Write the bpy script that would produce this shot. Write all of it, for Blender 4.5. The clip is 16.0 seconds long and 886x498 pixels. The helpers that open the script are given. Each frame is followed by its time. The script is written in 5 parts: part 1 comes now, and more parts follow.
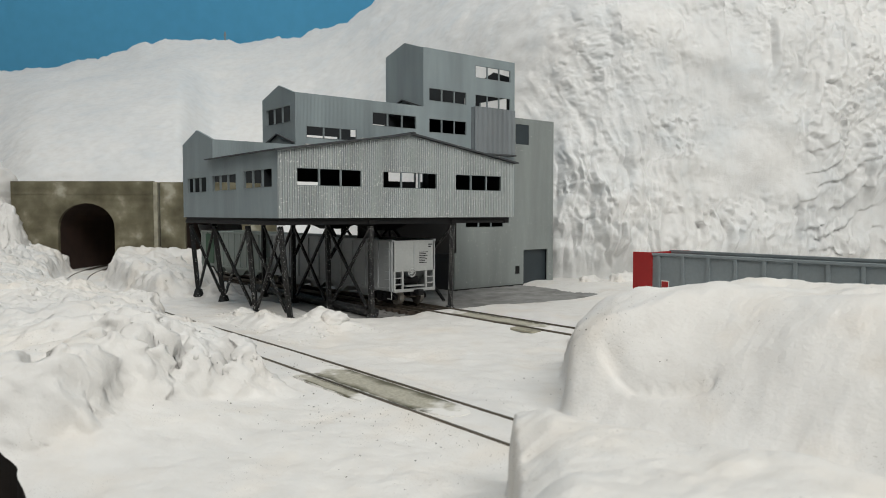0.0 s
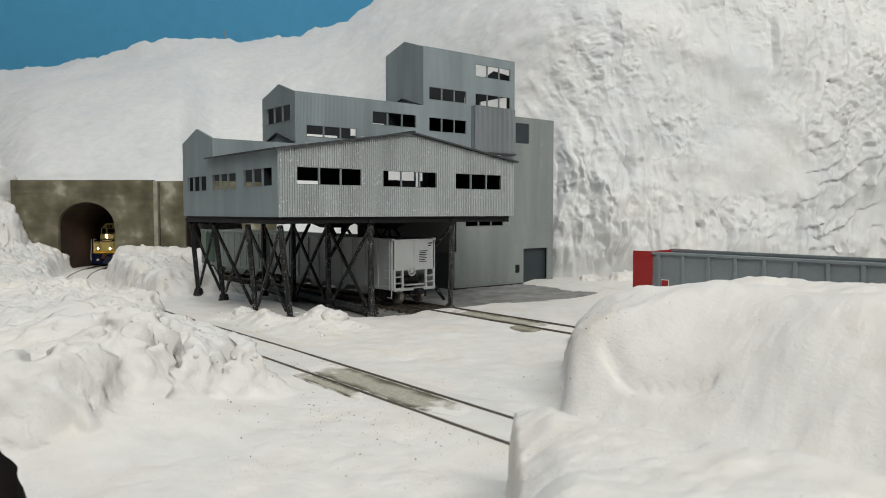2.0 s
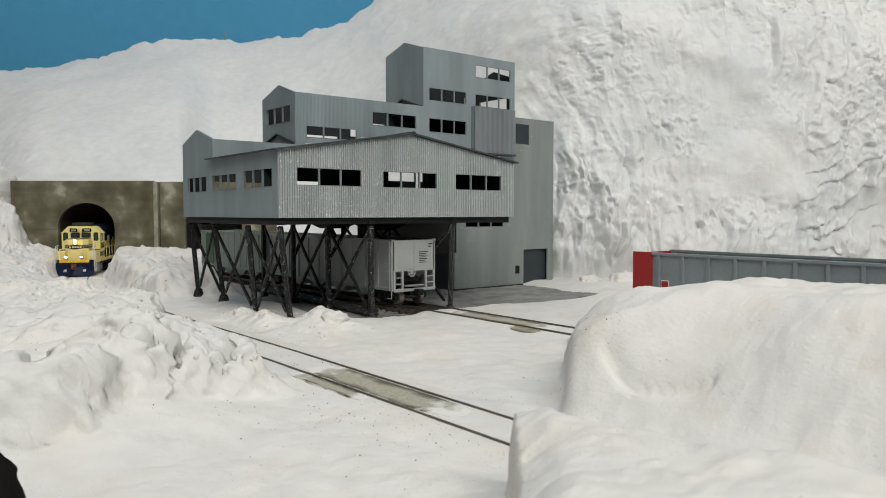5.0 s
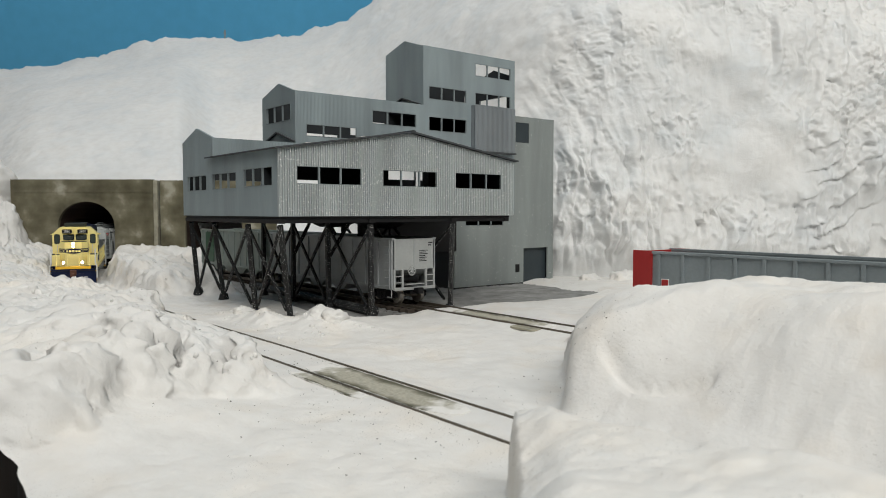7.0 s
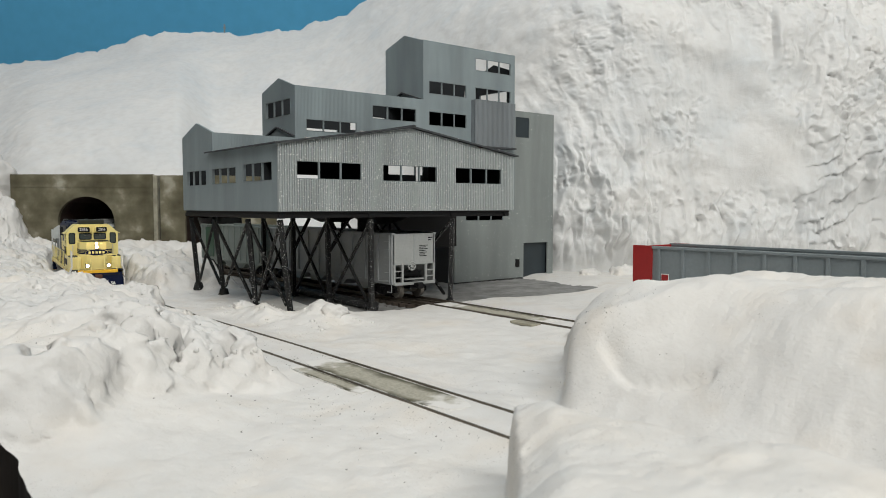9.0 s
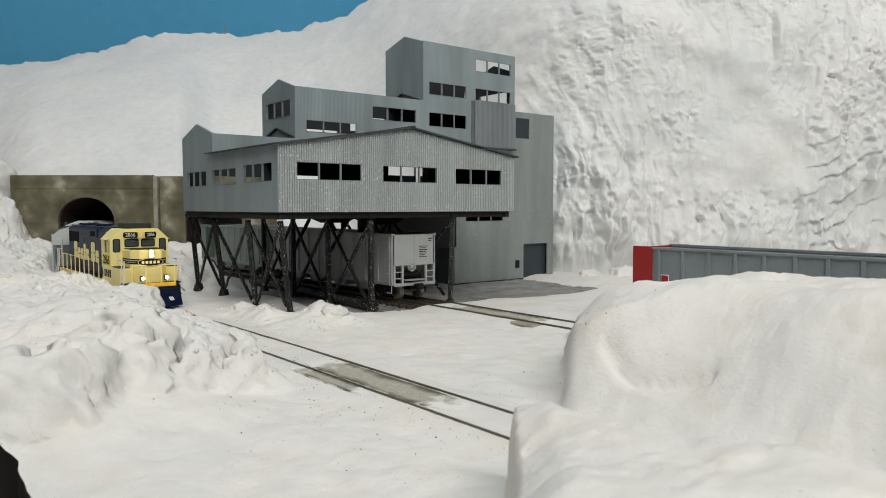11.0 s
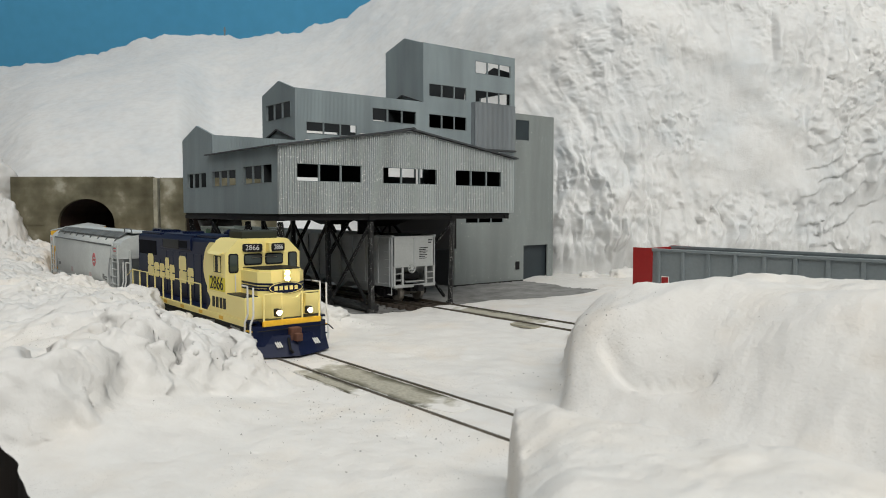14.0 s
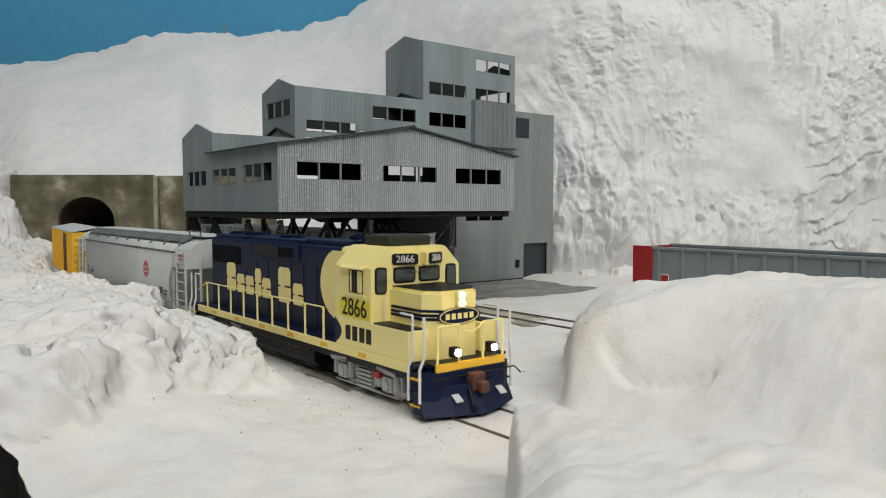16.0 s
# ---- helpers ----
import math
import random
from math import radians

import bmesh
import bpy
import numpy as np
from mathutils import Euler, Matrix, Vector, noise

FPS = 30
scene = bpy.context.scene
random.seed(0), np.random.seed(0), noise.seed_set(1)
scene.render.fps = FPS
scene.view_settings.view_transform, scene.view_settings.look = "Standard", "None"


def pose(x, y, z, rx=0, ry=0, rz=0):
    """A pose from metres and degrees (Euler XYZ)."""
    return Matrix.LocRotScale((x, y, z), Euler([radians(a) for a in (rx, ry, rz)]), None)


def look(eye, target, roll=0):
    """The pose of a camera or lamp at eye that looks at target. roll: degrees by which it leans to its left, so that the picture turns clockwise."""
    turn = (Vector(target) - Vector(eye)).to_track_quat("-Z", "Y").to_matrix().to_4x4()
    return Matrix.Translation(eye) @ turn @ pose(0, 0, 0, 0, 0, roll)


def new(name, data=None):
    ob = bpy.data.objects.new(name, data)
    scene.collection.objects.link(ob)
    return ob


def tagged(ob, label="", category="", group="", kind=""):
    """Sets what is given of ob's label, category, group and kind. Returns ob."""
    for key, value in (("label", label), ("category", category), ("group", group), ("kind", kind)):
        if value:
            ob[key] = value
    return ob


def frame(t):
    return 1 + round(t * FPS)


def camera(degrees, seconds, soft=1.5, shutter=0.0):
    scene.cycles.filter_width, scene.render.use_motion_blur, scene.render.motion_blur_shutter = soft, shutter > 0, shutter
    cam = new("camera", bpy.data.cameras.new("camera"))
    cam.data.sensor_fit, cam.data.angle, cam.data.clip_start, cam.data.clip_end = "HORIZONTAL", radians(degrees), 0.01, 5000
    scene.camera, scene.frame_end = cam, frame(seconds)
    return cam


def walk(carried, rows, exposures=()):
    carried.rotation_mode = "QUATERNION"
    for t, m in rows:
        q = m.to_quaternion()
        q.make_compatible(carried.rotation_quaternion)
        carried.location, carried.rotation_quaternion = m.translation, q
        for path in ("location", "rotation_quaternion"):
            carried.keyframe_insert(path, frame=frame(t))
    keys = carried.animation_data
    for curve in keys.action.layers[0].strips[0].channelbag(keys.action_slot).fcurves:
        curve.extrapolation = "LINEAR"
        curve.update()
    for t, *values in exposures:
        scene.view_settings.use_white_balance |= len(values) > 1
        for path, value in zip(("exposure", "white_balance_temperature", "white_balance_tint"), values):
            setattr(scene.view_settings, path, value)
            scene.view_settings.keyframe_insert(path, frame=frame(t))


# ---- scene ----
# World axes follow the railway: x along the track, y across it, z up, rail tops at z = 0.
EYE = Vector((0.1746, -0.1400, 0.0600))
AHEAD = Vector((-0.7801, 0.6256, 0.0))
RIGHT = Vector((0.6256, 0.7801, 0.0))
MM = 0.001


def view_row(t, drop):
    return t, look(EYE, EYE + AHEAD - Vector((0, 0, drop / 1300.0)))


cam = camera(62.2, 16.0, soft=0.9)
walk(cam, [view_row(*r) for r in (
    (0.0, 64.0), (0.5, 61.0), (1.0, 62.3), (1.5, 64.0), (2.0, 66.0), (2.5, 58.0), (3.0, 66.0), (3.5, 64.0), (4.0, 62.8),
    (4.5, 63.5), (6.0, 66.5), (6.5, 67.0), (7.0, 67.0), (7.5, 75.5), (8.0, 77.0), (8.5, 78.3), (9.0, 76.0), (9.5, 75.5),
    (11.0, 74.5), (11.5, 74.3), (12.0, 74.6), (12.5, 75.0), (13.0, 74.8), (13.5, 74.0), (14.0, 71.7), (14.5, 74.6),
    (15.0, 76.5), (15.5, 82.5), (16.0, 75.2))], exposures=((0.0, 0.015), (15.4, 0.01), (16.0, -0.08)))

# the lens is sharp on the mine and soft on the near snow
cam.data.dof.use_dof = True
cam.data.dof.focus_distance, cam.data.dof.aperture_fstop = 0.42, 42.0


def spot(across, depth, z=0.0):
    """A place by its offset to the right of the eye, its depth ahead and its height."""
    p = EYE + AHEAD * depth + RIGHT * across
    return Vector((p.x, p.y, z))


# ---- light ----
world = bpy.data.worlds.new("room_air")
scene.world = world
world.use_nodes = True
world.node_tree.nodes["Background"].inputs[0].default_value = (0.95, 0.98, 1.0, 1)
world.node_tree.nodes["Background"].inputs[1].default_value = 0.25


def ceiling_lamp(at, target, sx, sy, watts, colour):
    data = bpy.data.lights.new("ceiling_light", "AREA")
    data.shape, data.size, data.size_y, data.energy, data.color = "RECTANGLE", sx, sy, watts, colour
    ob = new("ceiling_light", data)
    ob.matrix_world = look(at, target)
    return ob


ceiling_lamp(spot(0.45, -0.95, 1.35), spot(0.15, 0.9, 0.10), 1.6, 0.7, 27.6, (1.0, 0.985, 0.93))
ceiling_lamp(spot(-0.45, 0.60, 1.6), spot(-0.25, 1.0, 0.1), 1.4, 0.6, 7.5, (1.0, 0.99, 0.96))


# ---- materials ----
def shader(name, rough=0.6, metal=0.0):
    m = bpy.data.materials.new(name)
    m.use_nodes = True
    b = m.node_tree.nodes["Principled BSDF"]
    b.inputs["Roughness"].default_value, b.inputs["Metallic"].default_value = rough, metal
    return m, m.node_tree.nodes, m.node_tree.links, b


def noise_node(n, l, scale, detail=4.0, coords="Object", stretch=(1, 1, 1)):
    c, mp, t = n.new("ShaderNodeTexCoord"), n.new("ShaderNodeMapping"), n.new("ShaderNodeTexNoise")
    mp.inputs["Scale"].default_value = stretch
    t.inputs["Scale"].default_value, t.inputs["Detail"].default_value = scale, detail
    l.new(c.outputs[coords], mp.inputs["Vector"])
    l.new(mp.outputs["Vector"], t.inputs["Vector"])
    return t


def ramp(n, l, source, stops):
    r = n.new("ShaderNodeValToRGB")
    e = r.color_ramp.elements
    e[0].position, e[0].color = stops[0][0], (*stops[0][1], 1)
    e[1].position, e[1].color = stops[-1][0], (*stops[-1][1], 1)
    for p, c in stops[1:-1]:
        x = e.new(p)
        x.color = (*c, 1)
    l.new(source, r.inputs["Fac"])
    return r


def mix(n, l, fac, a, b, mode="MIX"):
    x = n.new("ShaderNodeMix")
    x.data_type, x.blend_type = "RGBA", mode
    for socket, v in ((x.inputs[0], fac), (x.inputs[6], a), (x.inputs[7], b)):
        if isinstance(v, (int, float)):
            socket.default_value = v
        elif isinstance(v, tuple):
            socket.default_value = (*v, 1)
        else:
            l.new(v, socket)
    return x.outputs[2]


def bump(n, l, b, height, strength, distance):
    x = n.new("ShaderNodeBump")
    x.inputs["Strength"].default_value, x.inputs["Distance"].default_value = strength, distance
    l.new(height, x.inputs["Height"])
    l.new(x.outputs["Normal"], b.inputs["Normal"])
    return x


def paint(name, colour, rough=0.5, vary=0.12, grain=600.0, metal=0.0, relief=0.00006, sheen=0.5, grit=0.6):
    """Matt model paint with faint mottling at two scales."""
    m, n, l, b = shader(name, rough, metal)
    b.inputs["Specular IOR Level"].default_value = sheen
    t1, t2 = noise_node(n, l, grain / 12, 5), noise_node(n, l, grain, 3)
    dark = tuple(c * (1 - vary) for c in colour)
    light = tuple(min(1, c * (1 + vary)) for c in colour)
    a = ramp(n, l, t1.outputs["Fac"], ((0.3, dark), (0.7, light)))
    g = ramp(n, l, t2.outputs["Fac"], ((0.3, (0.85, 0.85, 0.85)), (0.7, (1, 1, 1))))
    l.new(mix(n, l, grit, a.outputs["Color"], g.outputs["Color"], "MULTIPLY"), b.inputs["Base Color"])
    if relief:
        bump(n, l, b, t2.outputs["Fac"], 0.4, relief)
    return m


def snow(name, tint=(0.782, 0.768, 0.744), shade=(0.695, 0.692, 0.684), specks=0.0, relief=0.0010, stains=(1.0, 0.955, 0.90)):
    """Painted plaster with soft stains, fine grain and a few grey crumbs."""
    m, n, l, b = shader(name, 0.75)
    big, mid, fine = noise_node(n, l, 9, 5), noise_node(n, l, 110, 7), noise_node(n, l, 800, 5)
    base = ramp(n, l, big.outputs["Fac"], ((0.3, shade), (0.62, tint)))
    veil = ramp(n, l, mid.outputs["Fac"], ((0.28, (0.90, 0.89, 0.88)), (0.6, (1, 1, 1))))
    colour = mix(n, l, 0.7, base.outputs["Color"], veil.outputs["Color"], "MULTIPLY")
    rusty = noise_node(n, l, 34, 5)
    stain = ramp(n, l, rusty.outputs["Fac"], ((0.50, (1, 1, 1)), (0.72, stains)))
    colour = mix(n, l, 0.85, colour, stain.outputs["Color"], "MULTIPLY")
    if specks:
        s = noise_node(n, l, 1700, 2)
        patch = noise_node(n, l, 30, 3)
        sp = ramp(n, l, s.outputs["Fac"], ((0.655, (0, 0, 0)), (0.69, (1, 1, 1))))
        pp = ramp(n, l, patch.outputs["Fac"], ((0.48, (0, 0, 0)), (0.62, (1, 1, 1))))
        f = mix(n, l, 1.0, sp.outputs["Color"], pp.outputs["Color"], "MULTIPLY")
        g = n.new("ShaderNodeMath")
        g.operation = "MULTIPLY"
        g.inputs[1].default_value = specks
        l.new(f, g.inputs[0])
        colour = mix(n, l, g.outputs[0], colour, (0.22, 0.20, 0.18))
    l.new(colour, b.inputs["Base Color"])
    h = n.new("ShaderNodeMath")
    h.operation = "MULTIPLY_ADD"
    h.inputs[1].default_value = 0.5
    l.new(fine.outputs["Fac"], h.inputs[0])
    l.new(mid.outputs["Fac"], h.inputs[2])
    bump(n, l, b, h.outputs[0], 0.6, relief)
    return m


def scraped(name, colour):
    """Grit showing through thin plaster: bare in the middle, ragged and soft at the rim, oily beside the rails."""
    m, n, l, b = shader(name, 0.8)
    c, sep = n.new("ShaderNodeTexCoord"), n.new("ShaderNodeSeparateXYZ")
    l.new(c.outputs["Generated"], sep.inputs[0])
    t1, t2, t3 = noise_node(n, l, 150, 6), noise_node(n, l, 900, 4), noise_node(n, l, 60, 4)

    def sum_of(op, a, d):
        x = n.new("ShaderNodeMath")
        x.operation = op
        for k, v in enumerate((a, d)):
            if isinstance(v, (int, float)):
                x.inputs[k].default_value = v
            else:
                l.new(v, x.inputs[k])
        return x.outputs[0]

    ux = sum_of("ABSOLUTE", sum_of("SUBTRACT", sum_of("MULTIPLY", sep.outputs["X"], 2.0), 1.0), 0.0)
    uy = sum_of("ABSOLUTE", sum_of("SUBTRACT", sum_of("MULTIPLY", sep.outputs["Y"], 2.0), 1.0), 0.0)
    grit = ramp(n, l, t2.outputs["Fac"], ((0.3, tuple(k * 0.78 for k in colour)), (0.7, tuple(k * 1.15 for k in colour))))
    far = sum_of("ADD", uy, sum_of("MULTIPLY", sum_of("SUBTRACT", t3.outputs["Fac"], 0.5), 1.6))
    oil = ramp(n, l, far, ((0.50, (0, 0, 0)), (0.90, (1, 1, 1))))
    body = mix(n, l, oil.outputs["Color"], grit.outputs["Color"], (0.11, 0.105, 0.07))
    rim = sum_of("ADD", sum_of("MAXIMUM", sum_of("POWER", ux, 1.5), sum_of("MULTIPLY", sum_of("POWER", uy, 8.0), 0.8)), sum_of("MULTIPLY", sum_of("SUBTRACT", t1.outputs["Fac"], 0.5), 1.3))
    cover = ramp(n, l, rim, ((0.52, (0, 0, 0)), (0.80, (1, 1, 1))))
    l.new(mix(n, l, cover.outputs["Color"], body, (0.78, 0.765, 0.74)), b.inputs["Base Color"])
    bump(n, l, b, t2.outputs["Fac"], 0.5, 0.0004)
    return m


def siding(name, colour, pitch, flecks=0.0, relief=0.0002, fleck_scale=900.0, sheen=0.5):
    """Grey sprayed sheet siding with upright ribs of the given pitch, streaks and snow flecks."""
    m, n, l, b = shader(name, 0.55)
    b.inputs["Specular IOR Level"].default_value = sheen
    streak = noise_node(n, l, 60, 4, stretch=(1, 1, 0.12))
    cloud, fine = noise_node(n, l, 28, 4), noise_node(n, l, 900, 3)
    a = ramp(n, l, streak.outputs["Fac"], ((0.25, tuple(c * 0.80 for c in colour)), (0.75, tuple(c * 1.18 for c in colour))))
    c2 = ramp(n, l, cloud.outputs["Fac"], ((0.3, (0.86, 0.87, 0.88)), (0.7, (1, 1, 1))))
    col = mix(n, l, 0.8, a.outputs["Color"], c2.outputs["Color"], "MULTIPLY")
    if flecks:
        f = noise_node(n, l, fleck_scale, 1.5)
        fr = ramp(n, l, f.outputs["Fac"], ((0.745 - flecks, (0, 0, 0)), (0.762 - flecks, (1, 1, 1))))
        col = mix(n, l, fr.outputs["Color"], col, (0.82, 0.82, 0.80))
    l.new(col, b.inputs["Base Color"])
    c, s, w, w2, ad = (n.new("ShaderNodeTexCoord"), n.new("ShaderNodeSeparateXYZ"), n.new("ShaderNodeMath"), n.new("ShaderNodeMath"), n.new("ShaderNodeMath"))
    l.new(c.outputs["Object"], s.inputs[0])
    ad.operation, w.operation, w2.operation = "ADD", "MULTIPLY", "SINE"
    l.new(s.outputs["X"], ad.inputs[0])
    l.new(s.outputs["Y"], ad.inputs[1])
    l.new(ad.outputs[0], w.inputs[0])
    w.inputs[1].default_value = 2 * math.pi / pitch
    l.new(w.outputs[0], w2.inputs[0])
    bump(n, l, b, w2.outputs[0], 0.5, relief)
    return m


def glowing(name, colour, strength):
    m, n, l, b = shader(name, 0.3)
    b.inputs["Base Color"].default_value = (*colour, 1)
    b.inputs["Emission Color"].default_value = (*colour, 1)
    b.inputs["Emission Strength"].default_value = strength
    return m


def concrete(name):
    m, n, l, b = shader(name, 0.85)
    big, fine = noise_node(n, l, 42, 8), noise_node(n, l, 300, 5)
    band = noise_node(n, l, 30, 3, stretch=(0.25, 0.25, 2.2))
    a = ramp(n, l, big.outputs["Fac"], ((0.28, (0.085, 0.076, 0.048)), (0.50, (0.175, 0.160, 0.105)), (0.60, (0.25, 0.232, 0.165)), (0.70, (0.48, 0.46, 0.38))))
    c = ramp(n, l, band.outputs["Fac"], ((0.35, (0.72, 0.71, 0.66)), (0.65, (1, 1, 1))))
    l.new(mix(n, l, 0.8, a.outputs["Color"], c.outputs["Color"], "MULTIPLY"), b.inputs["Base Color"])
    bump(n, l, b, fine.outputs["Fac"], 0.4, 0.0004)
    return m


def sky_paint(name):
    m, n, l, b = shader(name, 0.9)
    t, t2 = noise_node(n, l, 1.1, 3), noise_node(n, l, 40, 3)
    a = ramp(n, l, t.outputs["Fac"], ((0.35, (0.080, 0.360, 0.62)), (0.7, (0.098, 0.410, 0.68))))
    g = ramp(n, l, t2.outputs["Fac"], ((0.3, (0.93, 0.93, 0.93)), (0.7, (1, 1, 1))))
    l.new(mix(n, l, 1.0, a.outputs["Color"], g.outputs["Color"], "MULTIPLY"), b.inputs["Base Color"])
    return m


M_SNOW = snow("plaster_snow", specks=0.55, relief=0.0008)
M_HILL = snow("plaster_mountain", (0.80, 0.798, 0.79), (0.725, 0.74, 0.75), 0.0, 0.0013, (0.93, 0.955, 0.975))
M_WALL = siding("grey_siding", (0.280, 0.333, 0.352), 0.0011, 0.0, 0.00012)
# lighter than M_WALL: the light this end catches is mixed into the grey
M_GABLE = siding("lit_grey_corrugated", (0.445, 0.478, 0.478), 0.0015, 0.098, 0.0, 1150.0)
# near-black inner faces: room shade seen through the windows, put into the colour
M_INNER = paint("shaded_inside", (0.03, 0.034, 0.038), 0.7, sheen=0.25)
# roof grey; also lends the base side wall its shade
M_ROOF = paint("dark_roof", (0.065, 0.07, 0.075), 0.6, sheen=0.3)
M_TRIM = paint("grey_trim", (0.24, 0.278, 0.29), 0.5)
M_BASE = siding("grey_base_siding", (0.27, 0.298, 0.292), 0.0011, 0.035, 0.00008, 700.0)
# wall grey darkened for the bay's shade
M_BAY = siding("shaded_bay_siding", (0.205, 0.228, 0.245), 0.0056, 0.0, 0.0009)
M_DOOR = paint("blue_black_door", (0.03, 0.042, 0.05), 0.5)
M_BLACK = siding("black_timber", (0.012, 0.0127, 0.0135), 0.002, 0.088, 0.0, 1800.0, 0.3)
M_DULL = siding("black_timber_clean", (0.011, 0.0117, 0.0125), 0.002, 0.052, 0.0, 1800.0, 0.25)
M_SOOT = paint("black_plain", (0.010, 0.010, 0.011), 0.6, sheen=0.25)
M_CONC = concrete("portal_concrete")
M_SKY = sky_paint("painted_sky")
M_CLOUD = paint("painted_cloud", (0.62, 0.66, 0.70), 0.9)
M_RAIL = paint("weathered_rail", (0.15, 0.13, 0.105), 0.45, metal=0.6)
M_TIE = paint("tie_brown", (0.045, 0.034, 0.026), 0.8, 0.3)
M_BALLAST = paint("dark_ballast", (0.25, 0.25, 0.245), 0.9, 0.3, 900, relief=0.0005)
M_GRIT = paint("bare_grit", (0.36, 0.34, 0.265), 0.7, 0.35, 1100, relief=0.0004)
M_SCRAPED = scraped("scraped_grit", (0.42, 0.40, 0.33))
M_BLUE = paint("dark_blue", (0.005, 0.0105, 0.041), 0.45, 0.1, 900, relief=0, sheen=0.18)
M_VENT = paint("black_vent", (0.006, 0.007, 0.012), 0.8, 0.2, 1500, sheen=0.1)
M_YEL = paint("pale_yellow", (0.93, 0.795, 0.315), 0.4, 0.025, 900, relief=0, grit=0.12)
M_ORANGE = paint("warm_yellow", (0.86, 0.50, 0.03), 0.4, 0.06, 900, relief=0)
M_PATCH = paint("bright_yellow", (0.80, 0.68, 0.04), 0.5, 0.05, 900, relief=0)
M_WHITE = paint("white_paint", (0.75, 0.75, 0.73), 0.5, 0.04, 900, relief=0)
M_INK = paint("black_ink", (0.009, 0.009, 0.010), 0.5, 0.05, 900, relief=0, sheen=0.25)
M_TRUCK = paint("grey_truck", (0.36, 0.37, 0.375), 0.45, 0.25, 700)
M_STEEL = paint("bright_steel", (0.45, 0.42, 0.38), 0.35, 0.15, 900, metal=0.8)
M_RUST = paint("rusty_brown", (0.11, 0.045, 0.028), 0.8, 0.25, 800)
M_REDLEN = paint("red_paint", (0.36, 0.016, 0.016), 0.45, 0.12, 700)
M_PINK = paint("faded_red", (0.62, 0.12, 0.13), 0.6, 0.1)
M_FADED = paint("faded_pink", (0.52, 0.42, 0.42), 0.6, 0.15)
M_GONDOLA = paint("gondola_grey", (0.235, 0.27, 0.285), 0.5, 0.1)
M_HOP = paint("hopper_grey", (0.56, 0.585, 0.575), 0.5, 0.06)
M_HOPEND = paint("hopper_end_grey", (0.40, 0.415, 0.41), 0.5, 0.08)
M_HOPDARK = paint("hopper_dark_grey", (0.37, 0.39, 0.395), 0.5, 0.1)
M_GREEN = paint("dark_green", (0.012, 0.075, 0.035), 0.5, 0.1)
M_PALE = paint("pale_green_grey", (0.25, 0.29, 0.27), 0.5, 0.1)
M_GRATE = paint("roof_grating", (0.13, 0.14, 0.14), 0.7, 0.3, 1500, relief=0.0004)
M_GLASS = paint("dark_glass", (0.05, 0.065, 0.06), 0.08, 0.1, relief=0)
M_LAMP = glowing("lit_lens", (1.0, 0.76, 0.46), 34.0)
# near-black stands for the bore's darkness, its red for headlight glow
M_LINING = paint("tunnel_shade_brown", (0.034, 0.017, 0.012), 0.8, 0.3)
# brown-black carries the darkness of the void past the layout edge
M_LINER = paint("void_dark_edge", (0.012, 0.008, 0.006), 0.8, 0.3)
M_CARPET = paint("dark_carpet", (0.03, 0.026, 0.024), 0.95, 0.3)
M_PLASTER = paint("room_white", (0.72, 0.71, 0.69), 0.9, 0.04, 60)


# ---- builders ----
def mesh_from(bm, name, mats, smooth=False):
    me = bpy.data.meshes.new(name)
    bm.normal_update()
    bm.to_mesh(me)
    bm.free()
    for m in mats if isinstance(mats, (list, tuple)) else (mats,):
        me.materials.append(m)
    if smooth:
        me.polygons.foreach_set("use_smooth", [True] * len(me.polygons))
    return me


def part(name, bm, mats, parent=None, label="", smooth=False):
    ob = new(name, mesh_from(bm, name, mats, smooth))
    ob.parent = parent
    return tagged(ob, label)


def thing(name, m=None, label="", category="", group="", kind=""):
    ob = new(name)
    ob.empty_display_size = 0.01
    ob.matrix_basis = m if m is not None else Matrix()
    return tagged(ob, label, category, group, kind)


def box(bm, x0, x1, y0, y1, z0, z1, bevel=0.0, mat=0):
    """A box in millimetres, with its edges bevelled."""
    m = Matrix.Translation(((x0 + x1) / 2 * MM, (y0 + y1) / 2 * MM, (z0 + z1) / 2 * MM)) @ Matrix.Diagonal((abs(x1 - x0) * MM, abs(y1 - y0) * MM, abs(z1 - z0) * MM, 1))
    tmp = bmesh.new() if bevel else bm
    r = bmesh.ops.create_cube(tmp, size=1, matrix=m)
    if mat:
        for f in {f for v in r["verts"] for f in v.link_faces}:
            f.material_index = mat
    if bevel:
        bmesh.ops.bevel(tmp, geom=tmp.edges[:], offset=bevel * MM, segments=2, affect="EDGES", profile=0.5)
        me = bpy.data.meshes.new("scrap")
        tmp.to_mesh(me)
        tmp.free()
        bm.from_mesh(me)
        bpy.data.meshes.remove(me)
    return bm


def boxed(*args, **kw):
    return box(bmesh.new(), *args, **kw)


def rod(bm, a, b, r, sides=6, r2=None):
    """A round bar between two places in millimetres."""
    a, b = Vector(a) * MM, Vector(b) * MM
    q = (b - a).to_track_quat("Z", "Y").to_matrix().to_4x4()
    bmesh.ops.create_cone(bm, cap_ends=True, segments=sides, radius1=r * MM, radius2=(r if r2 is None else r2) * MM, depth=(b - a).length, matrix=Matrix.Translation((a + b) / 2) @ q)
    return bm


